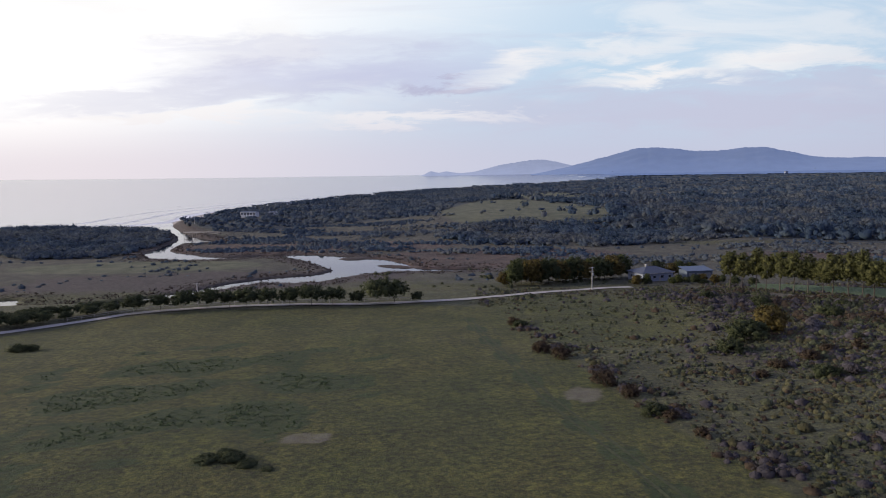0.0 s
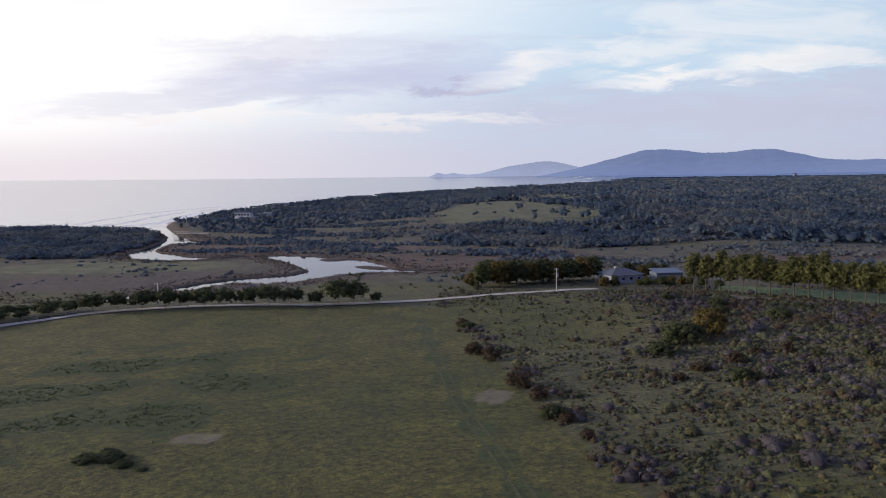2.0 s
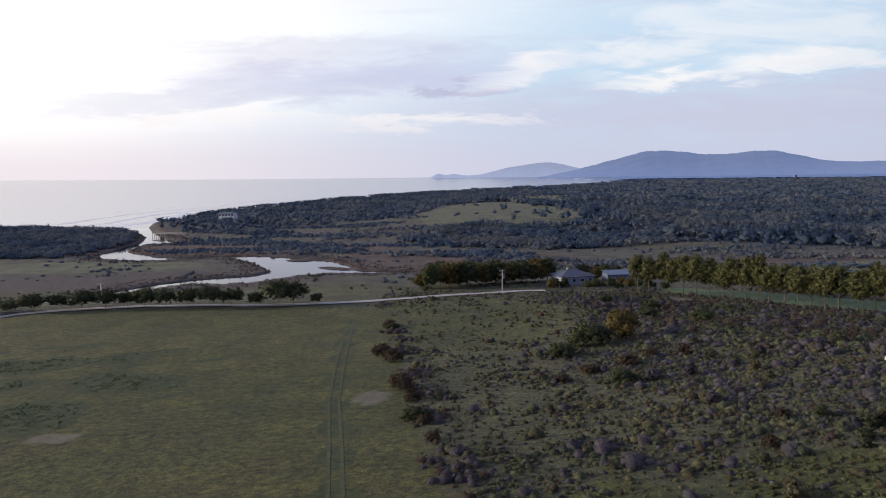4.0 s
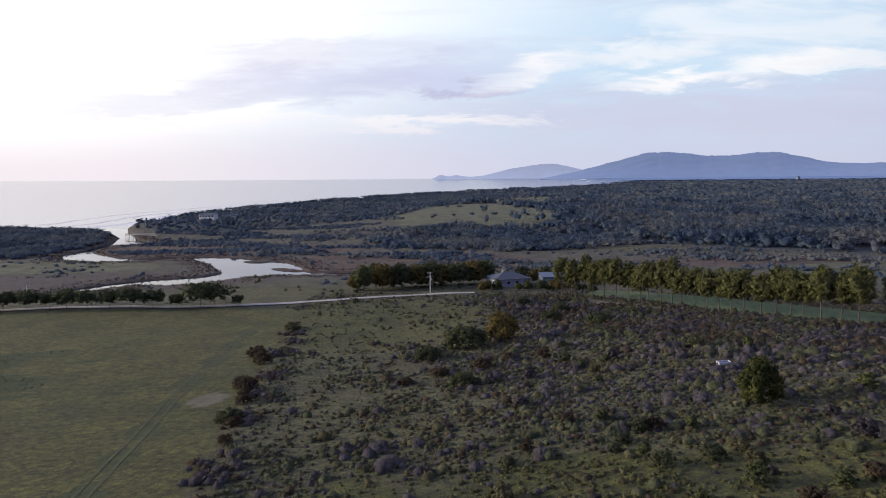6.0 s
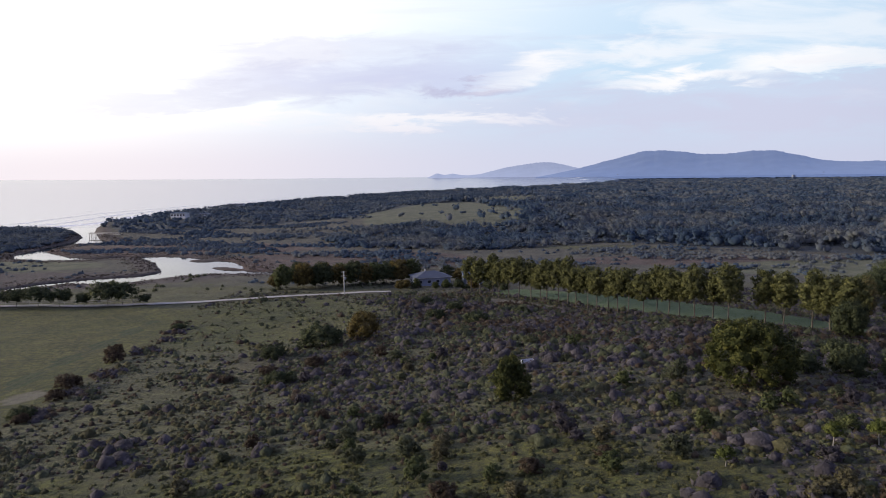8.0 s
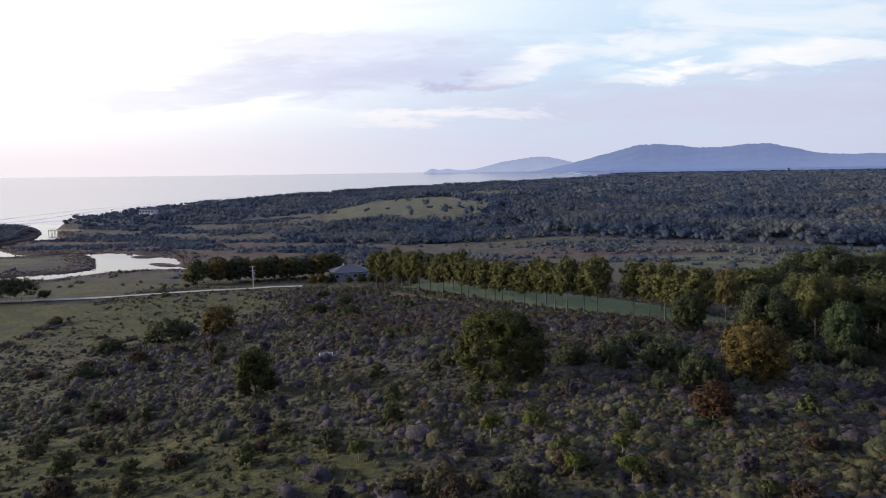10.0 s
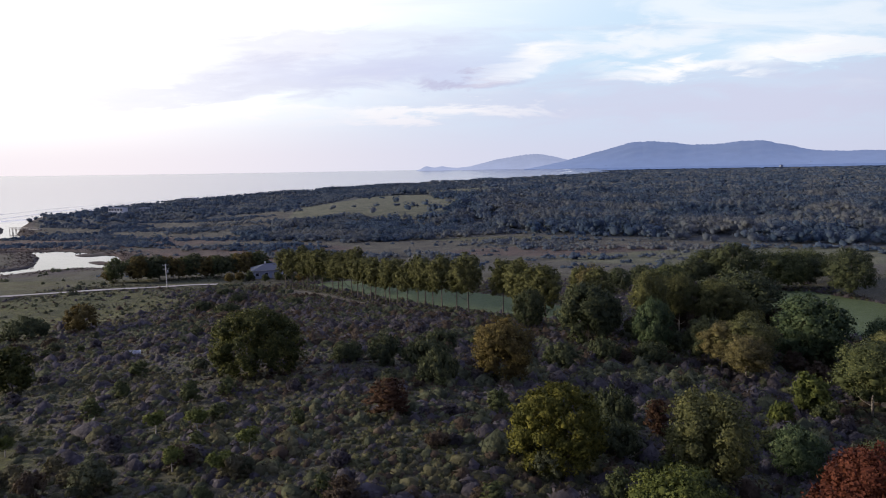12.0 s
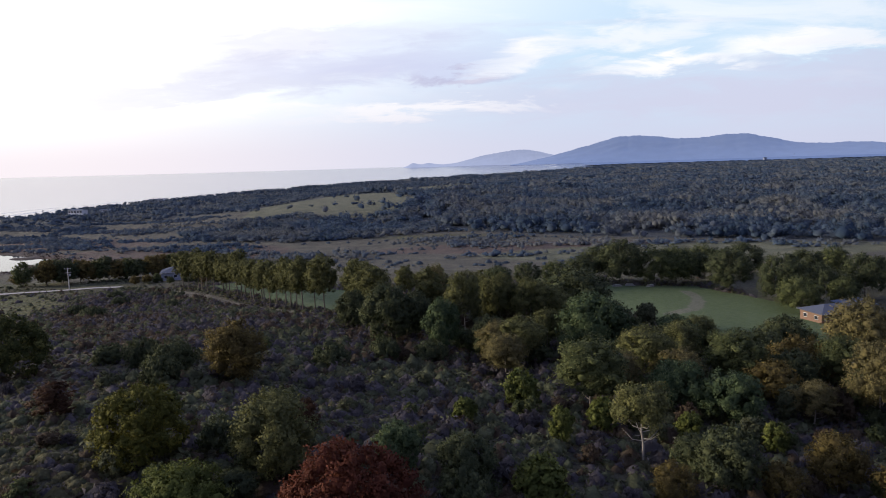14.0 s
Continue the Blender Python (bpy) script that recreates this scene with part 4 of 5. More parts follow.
spots += [(-124 - 5 * i + rng.uniform(-2, 2), 200 - 6 * i + rng.uniform(-3, 3), rng.uniform(0.9, 1.2), 0.8) for i in range(9)] + [(-104 - 4.2 * i, 216 - 5.2 * i + rng.uniform(-2, 2), rng.uniform(0.7, 0.95), 0.85) for i in range(9)] + [(-110 - 3.4 * i + rng.uniform(-1, 1), 219 - 3.6 * i, rng.uniform(0.8, 1.1), 0.7) for i in range(14)]
place_all(roadside, spots)

# single shrubs on the hillside
big = bush_proto("great_bush", "large round yellow-green bush standing in the heath", "bush", "", 8.6, 11.8, 90, 24000, 0.20, LEAF_BUSH, 0.085, 0.14)
big.matrix_basis = stand(141.4, 89.5)
upright = bush_proto("upright_bush", "upright olive bush standing in the heath", "bush", "", 6.2, 5.4, 44, 9000, 0.19, LEAF_BUSH, 0.12, 0.25)
upright.matrix_basis = stand(109.2, 87.5)
golden = bush_proto("golden_bush", "dense golden-green bush above the hillside", "bush", "", 7.0, 7.8, 80, 22000, 0.15, LEAF_YELLOW, 0.09, 0.16)
golden.matrix_basis = stand(176.5, 55.4)
rusty = tree_proto("rusty_tree", "rust and yellow leaved tree over the heath", "tree", "", 8.6, 8.0, 0.0, 40, 16000, 0.19, LEAF_ORANGE, BARK_DARK, 0.14, 8, 0.3)
rusty.matrix_basis = stand(174.0, 88.5)
amber = tree_proto("amber_tree", "yellow-green tree above the grey scrub", "tree", "", 8.2, 7.2, 0.0, 40, 18000, 0.16, LEAF_GUM, BARK_DARK, 0.15, 8, 0.32)
amber.matrix_basis = stand(188.6, 54.6)
red = bush_proto("red_bush", "large russet red bush", "bush", "", 8.4, 10.2, 90, 32000, 0.15, LEAF_RED, 0.085, 0.14)
red.matrix_basis = stand(196.7, 44.0, 0, 1.06)
lime = bush_proto("lime_bush", "bright lime green bush", "bush", "", 4.6, 6.8, 40, 9000, 0.15, LEAF_LIME, 0.15, 0.25)
lime.matrix_basis = stand(183.8, 46.2)
brown = bush_proto("brown_bush", "rusty brown rounded bush on the slope", "bush", "", 6.4, 8.2, 34, 5200, 0.25, LEAF_ORANGE)
brown.matrix_basis = stand(79.5, 156)
brushes = [bush_proto("brush_clump", "ragged dark brown brush clump on the field edge", "bush", "brush clumps along the field edge", 2.4, 4.4, 24, 2600, 0.16, HEATH_RUST, 0.15, 0.35) for _ in range(2)]
place_all(brushes, [(24.5, 147, 1.0, 1.0), (28, 140, 1.1, 0.9), (31.5, 117, 1.15, 0.9), (34, 109, 0.8, 1.0), (22.5, 186, 0.9, 0.9), (36.5, 96, 0.6, 1.0), (38, 88, 0.5, 1.0), (74, 128, 1.0, 0.8), (66, 124, 0.9, 0.7), (80, 132, 0.9, 0.8), (60, 118, 0.7, 0.8)])
lows = [bush_proto("dark_bush", "low dark green spreading bush in the heath", "bush", "dark bushes in the heath", 3.0, 6.0, 30, 4200, 0.18, LEAF_DARK, 0.14, 0.25) for _ in range(2)]
place_all(lows, [(71, 149, 1.6, 0.95), (63, 138.3, 0.95, 1.0), (70.1, 115.5, 0.75, 0.9), (24, 183, 0.7, 0.8), (205, 55, 0.9, 1.3), (95, 190, 1.0, 1.0), (106, 178, 1.1, 0.9), (100, 205, 1.0, 1.0), (-100, 160, 0.8, 0.7), (-97, 161, 0.6, 0.8), (90, 222, 0.9, 0.9), (120, 196, 0.8, 0.9)])
place_all(lows, [(157.9, 95.8, 0.95, 1.4), (163.8, 92.4, 1.1, 1.3), (165.7, 84.6, 0.85, 1.5), (152, 97.4, 0.8, 1.2), (184.7, 71.9, 0.8, 1.5), (182.1, 60, 0.8, 1.4), (184, 105, 1.0, 1.2), (165, 112, 0.9, 1.2), (192, 112, 0.9, 1.4), (200, 113, 1.0, 1.3), (35, 99, 0.7, 0.8)])
place_all(lows, [(79, 270, 0.6, 1.0), (84, 269, 0.7, 1.0), (96, 269, 0.75, 1.0), (101, 271, 0.7, 1.0), (106, 272, 0.6, 1.0), (112, 270, 0.7, 1.0), (117, 264, 0.7, 1.0), (104, 262, 0.7, 0.9), (-25, 85, 0.62, 0.5), (-28, 84.5, 0.6, 0.42), (-22.5, 83, 0.5, 0.42), (-26.5, 87, 0.45, 0.5), (-19.5, 81.5, 0.3, 0.4)])
spires = [bush_proto("brown_spire", "narrow dark brown conical shrub", "bush", "brown shrubs in the heath", 4.2, 2.5, 22, 3200, 0.14, LEAF_RUSSET, 0.2, 0.2)]
place_all(spires, [(188.3, 68.1, 1.0, 1.0), (161.4, 67.8, 1.6, 0.62)])
tussocks = [bush_proto("round_tussock", "rounded pale straw-green tussock shrub on the slope", "bush", "round tussocks on the slope", 1.6, 1.9, 16, 2200, 0.10, HEATH_STRAW, 0.17, 0.2) for _ in range(2)]
place_all(tussocks, [(135, 54.6, 1.0, 1.0), (132.4, 52.7, 1.15, 0.9), (134, 51.5, 0.8, 1.1), (131, 51.6, 0.95, 0.95), (100.4, 68.1, 1.1, 0.9), (107.5, 56.4, 1.0, 1.0), (150.7, 52.2, 1.25, 0.9), (146, 55.7, 1.0, 0.8), (100.5, 71.7, 1.0, 0.9), (117.5, 69.4, 1.1, 0.9), (137.5, 52.2, 0.9, 1), (141, 50.4, 1.1, 0.9)])
standards = [tree_proto("small_tree", "small round-headed tree on a pale thin stem", "tree", "small trees on the slope", 2.4, 2.1, 0.42, 14, 1800, 0.11, LEAF_LIME, BARK_WHITE, 0.2, 5, 0.25) for _ in range(2)]
place_all(standards, [(139, 64.3, 1.0, 1.0), (143.3, 64, 1.05, 1.0), (150.1, 58.1, 0.95, 1.0), (145.3, 53.6, 0.95, 1.0), (149.6, 52.6, 1.0, 0.9), (127, 60, 0.8, 1.0)])


HEATH_KINDS = (("mauve_bush", "grey-mauve twiggy bush in the heath", HEATH_MAUVE, 1.3, 1.7), ("rust_bush", "rust-brown bush in the heath", HEATH_RUST, 1.5, 2.0), ("olive_bush", "olive green bush in the heath", HEATH_GREEN, 1.7, 2.2), ("straw_bush", "pale straw-green tussock bush in the heath", HEATH_STRAW, 1.2, 1.5), ("grey_bush", "grey-green feathery bush in the heath", LEAF_GUM_COOL, 1.9, 1.8))
for kind, label, mat, tall, wide in HEATH_KINDS:
    kinds = [bush_proto(kind, label, "bush", kind.replace("_", " ") + "es in the heath", tall, wide, 16, 1900, 0.105, mat, 0.17, 0.25) for _ in range(2)]
    xs, ys = rng.uniform(70, 222, 90), 46 + 95 * rng.uniform(0, 1, 90) ** 1.5
    free = (polygon_distance(xs, ys, FIELD) > 4) & (np.hypot(xs - 142, ys - 91) > 7) & (np.hypot(xs - 108.6, ys - 88) > 4)
    count = 16 if kind == "straw_bush" else 62 if kind == "mauve_bush" else 24 if kind == "rust_bush" else 44
    place_all(kinds, [(float(a), float(c), float(rng.uniform(0.65, 1.5)), float(rng.uniform(0.8, 1.2))) for a, c in list(zip(xs[free], ys[free]))[:count]])


# ---- heath: thousands of small shrubs ----
def shrub_mass(name, label, x, y, size, tall, leaves, leaf_size, mat, category="shrubs", dome=True):
    """Many little shrubs in one mesh: a lumpy dome each, with leaf sprays that break its outline."""
    n = len(x)
    if not n:
        return None
    z = height(x, y)
    d = unit(rng.normal(0, 1, (n, leaves, 3)))
    d[..., 2] = np.abs(d[..., 2])
    lump = 1 + 0.22 * ripple(d[..., 0] * 5 + x[:, None], d[..., 1] * 5 + y[:, None], 1.2)
    r = rng.uniform(0.66 if dome else 0.5, 1.02, (n, leaves, 1)) * lump[..., None]
    half = size[:, None, None] * np.stack([rng.uniform(0.4, 0.6, n), rng.uniform(0.4, 0.6, n), np.broadcast_to(tall, (n,)) * rng.uniform(0.7, 1.2, n)], -1)[:, None, :]
    base = np.stack([x, y, z - 0.05], -1)[:, None, :]
    chunks = [leaf_soup((base + d * r * half).reshape(-1, 3), d.reshape(-1, 3) + np.array([0, 0, 0.25]), np.repeat(size * leaf_size, leaves), 1.3, 1.2, 0.45, 3)]
    if dome:
        verts, tris = BALL1[0].copy(), BALL1[1]
        tris = tris[(verts[tris][..., 2].max(1) > -0.3)]
        verts[:, 2] = np.maximum(verts[:, 2], -0.15)
        pts = (base + verts[None] * half * (0.84 + 0.16 * rng.uniform(-1, 1, (n, len(verts), 1)))).reshape(-1, 3)
        faces = (tris[None] + (np.arange(n) * len(verts))[:, None, None]).reshape(-1, 3)
        chunks.append((pts, faces, unit(np.tile(verts, (n, 1)) + np.array([0, 0, 0.3]))))
    if len(chunks) == 1:
        p, f, soft = chunks[0]
    else:
        p, f, soft = join(chunks)
    return tagged(new(name, make_mesh(name, p, f, mat, normals=soft)), label, category, kind="stuff")


def clump(x, y):
    """Where shrubs crowd together and where turf shows."""
    return 0.6 * ripple(x, y, 6.5, 3) + 0.55 * ripple(x, y, 2.9, 5)


def in_heath(x, y):
    """How thick the heath stands."""
    edge = polygon_distance(x, y, FIELD)
    w = smooth(0, 5, edge) * smooth(262, 235, y) * smooth(27 + 4 * ripple(x, y, 9), 41, y)
    w = w * (1 - 0.93 * band(np.hypot((x - 46) / 38, (y - 196) / 50) * 30 - 30, 9))
    w = w * (1 - 0.6 * band(np.hypot((x - 50) / 20, (y - 120) / 32) * 20 - 20 + 8 * ripple(x, y, 7, 4), 6))
    w = w * (1 - 0.88 * band(np.hypot((x - 92) / 44, (y - 58) / 17) * 20 - 20 + 5 * ripple(x, y, 8, 4), 5))
    w = w * (1 - band(polygon_distance(x, y, LAWN), 2)) * (1 - band(polygon_distance(x, y, HOME_LAWN), 2))
    w = w * smooth(3.5, 6, line_distance(x, y, [(a - 6.5, b - 5) for a, b in ROW]))
    w = w * smooth(3, 6, line_distance(x, y, ROAD))
    w = w * (0.66 + 0.34 * smooth(-0.30, 0.28, clump(x, y)))
    return w


for name, label, count, lo, hi, tall, mat, seed, leaves in (
        ("mauve_heath", "grey-mauve twiggy heath shrubs covering the slope", 22000, 0.5, 1.5, 0.56, HEATH_MAUVE, 1, 22), ("olive_heath", "olive heath shrubs covering the slope", 42000, 0.35, 1.1, 0.52, HEATH_OLIVE, 2, 18),
        ("rust_heath", "rust-brown low heath shrubs", 17000, 0.35, 1.1, 0.55, HEATH_RUST, 5, 18), ("green_heath", "dark green low shrubs in the heath", 32000, 0.4, 1.2, 0.55, HEATH_GREEN, 8, 18),
        ("straw_tussocks", "dry straw-coloured grass tussocks", 3200, 0.35, 0.85, 0.6, HEATH_STRAW, 11, 16)):
    x, y = scatter(15, 300, 30, 262, count * 2, lambda a, b: in_heath(a, b) * (0.30 + 0.70 * smooth(-0.25, 0.35, ripple(a, b, 17, seed))) * (1 if seed != 1 else 0.3 + 0.7 * smooth(70, 140, a + 0.3 * b)) * (1 if seed in (1, 8) else 1 - 0.6 * smooth(180, 210, a)))
    size = rng.uniform(lo, hi, len(x)) * (0.7 + 0.9 * rng.uniform(0, 1, len(x)) ** 5)
    size = size * (0.80 + 0.55 * smooth(-0.2, 0.5, clump(x, y)))
    near = y < 128
    shrub_mass(name, label, x[near], y[near], size[near] * 1.3, tall, leaves // 2 + 2, 0.22, mat)
    shrub_mass(name, label + " farther down", x[~near], y[~near], size[~near] * 1.35, tall, 5, 0.30, mat)
x, y = scatter(45, 205, 34, 96, 15000, lambda a, b: smooth(2, 6, polygon_distance(a, b, FIELD)) * smooth(92, 60, b) * (0.3 + 0.7 * smooth(-0.2, 0.4, ripple(a, b, 8, 12))) * smooth(50, 110, a + 0.4 * b))
shrub_mass("olive_tussocks", "pale olive grass tussocks low on the slope", x, y, rng.uniform(0.3, 0.95, len(x)), 0.55, 12, 0.30, TUSSOCK, "tussocks")
x, y = scatter(45, 330, -120, 32, 4000, lambda a, b: smooth(2, 6, polygon_distance(a, b, FIELD)) * (0.3 + 0.7 * smooth(-0.2, 0.4, ripple(a, b, 15, 14))))
shrub_mass("upper_heath", "mixed olive heath shrubs on the upper slope", x, y, rng.uniform(0.6, 1.6, len(x)), 0.5, 7, 0.5, HEATH_OLIVE, "shrubs", False)

# deep scrub between the single bushes and the wood
for name, label, count, mat, seed in (("mauve_scrub", "waist-high grey-mauve scrub before the wood", 1500, HEATH_MAUVE, 31), ("green_scrub", "waist-high dark green scrub before the wood", 2200, HEATH_GREEN, 32), ("brown_scrub", "waist-high brown scrub before the wood", 900, HEATH_RUST, 33)):
    x, y = scatter(110, 260, 42, 150, count * 2, lambda a, b: smooth(-18, 30, (a - 165) + 0.35 * (b - 90)) * (0.25 + 0.75 * smooth(-0.3, 0.4, ripple(a, b, 11, seed))) * smooth(4, 8, line_distance(a, b, ROW)) * (1 - band(polygon_distance(a, b, LAWN), 2)) * (1 - band(polygon_distance(a, b, HOME_LAWN), 2)))
    shrub_mass(name, label, x, y, 1.2 + 2.2 * rng.uniform(0, 1, len(x)) ** 2, 0.62, 40, 0.19, mat)
# tall thicket below the gum row
for name, label, mat, seed in (("mauve_thicket", "tall grey-mauve thicket below the gum row", HEATH_MAUVE, 21), ("dark_thicket", "tall dark green thicket below the gum row", HEATH_GREEN, 22), ("rust_thicket", "tall rust-brown thicket below the gum row", HEATH_RUST, 23)):
    x, y = scatter(78, 205, 110, 240, 3400, lambda a, b: smooth(7, 11, line_distance(a, b, ROW)) * smooth(-2, 10, (a - 78) - 0.35 * np.abs(b - 215)) * smooth(0, 14, (a - 95) + 0.9 * (b - 130)) * smooth(3, -6, (a - 106) * 0.73 + (b - 232) * 0.68) * smooth(-0.3, 0.3, ripple(a, b, 13, seed)))
    shrub_mass(name, label, x, y, rng.uniform(1.4, 3.4, len(x)), 0.58, 18, 0.24, mat)

# hedge line between field and heath
t = rng.uniform(0, 1, 900)
t = t[rng.uniform(0, 1, 900) < smooth(-0.25, 0.5, ripple(t * 190, 0 * t, 5, 4))]
hx = np.interp(t, np.linspace(0, 1, 8), [20, 23, 26, 30, 32, 35, 38, 42]) + rng.normal(2.0, 1.6, len(t))
hy = 196 - 136 * t + rng.normal(0, 1.0, len(t))
odd = rng.uniform(0, 1, len(t)) < 0.5
shrub_mass("field_edge_scrub", "mauve twiggy scrub along the field edge", hx[odd], hy[odd], rng.uniform(0.6, 2.3, odd.sum()), 0.55, 30, 0.20, HEATH_MAUVE)
shrub_mass("field_edge_brush", "brown brush along the field edge", hx[~odd], hy[~odd], rng.uniform(0.5, 2.0, (~odd).sum()), 0.5, 28, 0.20, HEATH_RUST)
x, y = scatter(10, 90, 180, 250, 500, lambda a, b: 0.35 * smooth(1, 4, polygon_distance(a, b, FIELD)) * smooth(3.5, 6, line_distance(a, b, ROAD)))
shrub_mass("pasture_bushes", "scattered small dark bushes on rough grass", x, y, rng.uniform(0.5, 1.8, len(x)), 0.6, 34, 0.3, HEATH_GREEN)
x, y = scatter(-30, 90, 232, 335, 700, lambda a, b: 0.4 * smooth(4, 8, line_distance(a, b, ROAD)) * smooth(-0.2, 0.4, ripple(a, b, 14, 6)))
shrub_mass("flats_bushes", "low bushes scattered on the flats by the lagoon", x, y, rng.uniform(0.8, 3.0, len(x)), 0.5, 34, 0.28, HEATH_GREEN)

# pasture grass
x, y = scatter(-110, 60, 48, 170, 36000, lambda a, b: band(polygon_distance(a, b, FIELD), 1) * smooth(170, 60, b) ** 0.7)
shrub_mass("pasture_grass", "short olive pasture grass in small tufts", x, y, rng.uniform(0.15, 0.4, len(x)), 0.3, 2, 0.5, GRASS, "grass", False)
x, y = scatter(-90, -10, 75, 160, 9000, lambda a, b: band(np.hypot((a + 48) / 29, (b - 120) / 31) * 20 - 20 + 9 * ripple(a, b, 6.0) + 6 * ripple(a, b, 2.6, 3), 5) * smooth(-0.2, 0.3, ripple(a * 0.8, b, 7.5, 6)) * band(polygon_distance(a, b, FIELD), 1))
shrub_mass("pasture_weeds", "dark green weeds in patches on the pasture", x, y, rng.uniform(0.4, 1.2, len(x)), 0.16, 8, 0.34, LEAF_FIR, "weeds", False)

# reeds round the lagoon
x, y = scatter(-260, 40, 245, 560, 26000, lambda a, b: smooth(0.8, 2.5, wetness(a, b)) * smooth(22, 4, wetness(a, b)))
shrub_mass("reeds", "brown reed beds fringing the lagoon", x, y, rng.uniform(0.7, 1.5, len(x)), 0.5, 7, 0.5, REEDS, "reeds", False)
x, y = scatter(-260, 330, 290, 560, 5200, lambda a, b: 0.5 * smooth(5, 12, wetness(a, b)) * smooth(-0.1, 0.5, ripple(a, b, 30, 9)))
shrub_mass("marsh_bushes", "low dark bushes dotted over the marsh", x, y, rng.uniform(1.2, 4.0, len(x)), 0.42, 22, 0.28, LEAF_COAST_HAZED)


x, y = scatter(-190, 140, 415, 650, 9000, lambda a, b: smooth(5, 12, wetness(a, b)) * smooth(0.0, 0.4, ripple(a * 0.35, b * 1.7, 24, 13)) * smooth(60, 20, a + 0.2 * (b - 420)))
shrub_mass("marsh_scrub", "dark scrub in low belts across the marsh", x, y, rng.uniform(1.5, 4.6, len(x)), 0.5, 10, 0.3, LEAF_COAST_HAZED)


# ---- far woods and coastal scrub ----
def wood_mass(name, label, x, y, wide, tall, leaves, mat, fine=0.29):
    """Crowns of far trees in one mesh: two lumps a tree, each with leaf sprays over a small heart."""
    z = height(x, y)
    turn, lean = rng.uniform(0, 6.28, len(x)), rng.uniform(0.16, 0.34, len(x))
    x = np.concatenate([x + np.cos(turn) * wide * lean, x - np.cos(turn) * wide * lean])
    y = np.concatenate([y + np.sin(turn) * wide * lean, y - np.sin(turn) * wide * lean])
    z = np.concatenate([z, z - tall * rng.uniform(0.0, 0.28, len(z))])
    wide = np.concatenate([wide * rng.uniform(0.7, 1.0, len(wide)), wide * rng.uniform(0.6, 1.0, len(wide))])
    tall = np.concatenate([tall, tall])
    leaves, n = max(3, leaves // 2), len(x)
    d = unit(rng.normal(0, 1, (n, leaves, 3)))
    d[..., 2] = np.where(d[..., 2] < -0.35, -d[..., 2], d[..., 2])
    lump = 1 + 0.25 * ripple(d[..., 0] * 4 + x[:, None], d[..., 1] * 4 + d[..., 2] * 4 + y[:, None], 1.1)
    deep = np.minimum(tall * 0.46, wide * rng.uniform(0.34, 0.52, n))
    half = np.stack([wide * 0.5, wide * 0.5, deep], -1)[:, None, :]
    mid = np.stack([x, y, z + tall - deep], -1)[:, None, :]
    leaves_ = leaf_soup((mid + d * rng.uniform(0.62, 1.12, (n, leaves, 1)) * lump[..., None] * half).reshape(-1, 3), d.reshape(-1, 3) * 0.55 + np.array([0, 0, 0.60]), np.repeat(wide * fine, leaves), 1.6, 1.2, 0.30, 3)
    verts, tris = BALL1
    hearts = (mid - half * np.array([0, 0, 0.2]) + verts[None] * half * np.array([0.70, 0.70, 0.70]) * (1 + 0.20 * rng.uniform(-1, 1, (n, len(verts), 1)))).reshape(-1, 3)
    heart_faces = (tris[None] + (np.arange(n) * len(verts))[:, None, None]).reshape(-1, 3)
    p, f, soft = join([leaves_, (hearts, heart_faces, unit(np.tile(verts, (n, 1)) * 0.55 + np.array([0, 0, 0.60])))])
    return tagged(new(name, make_mesh(name, p, f, mat, normals=soft)), label, "woodland", kind="stuff")


# eucalypt forest behind the fen, thinning in detail with distance
def stature(x, y):
    """Old stands and young ones."""
    return 0.80 + 0.28 * ripple(x, y, 62, 3) + 0.20 * ripple(x, y, 21, 9)


x, y = scatter(60, 960, 300, 640, 9000, lambda a, b: smooth(-4, 8, b - forest_edge(a)) * open_land(a, b) * smooth(0.80, 0.72, (a - 205) / b) * (0.40 + 0.60 * smooth(-0.4, 0.1, ripple(a, b, 30, 2))) * smooth(60, 180, a + 0.0 * b))
wood_mass("forest", "dense dark eucalypt forest on the plain, tinted blue for haze", x, y, 4.5 + 8 * rng.uniform(0, 1, len(x)) ** 1.6, rng.uniform(5.0, 12.5, len(x)) * stature(x, y), 70, LEAF_FOREST_HAZED, 0.17)
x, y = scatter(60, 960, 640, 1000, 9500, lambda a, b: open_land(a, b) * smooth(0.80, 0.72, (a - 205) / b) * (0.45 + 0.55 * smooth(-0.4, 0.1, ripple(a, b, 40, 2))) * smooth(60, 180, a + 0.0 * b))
wood_mass("deep_forest", "eucalypt forest with uneven canopy beyond the fen", x, y, 5.5 + 8 * rng.uniform(0, 1, len(x)) ** 1.4, rng.uniform(6.0, 12.5, len(x)) * stature(x, y), 22, LEAF_FOREST_HAZED, 0.27)
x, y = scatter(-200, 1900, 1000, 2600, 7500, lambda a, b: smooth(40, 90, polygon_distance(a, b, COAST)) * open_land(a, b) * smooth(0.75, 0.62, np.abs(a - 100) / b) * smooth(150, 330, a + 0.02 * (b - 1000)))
wood_mass("far_forest", "forest canopy running back towards the hills", x, y, rng.uniform(10, 22, len(x)), rng.uniform(5, 11, len(x)) * stature(x / 2, y / 2), 10, LEAF_FOREST_HAZED, 0.20)
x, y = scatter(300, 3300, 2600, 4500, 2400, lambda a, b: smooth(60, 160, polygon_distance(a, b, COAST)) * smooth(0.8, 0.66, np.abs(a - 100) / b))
wood_mass("farthest_forest", "hazy forest at the foot of the hills", x, y, rng.uniform(40, 70, len(x)), rng.uniform(5, 9, len(x)), 6, LEAF_FOREST_HAZED, 0.08)
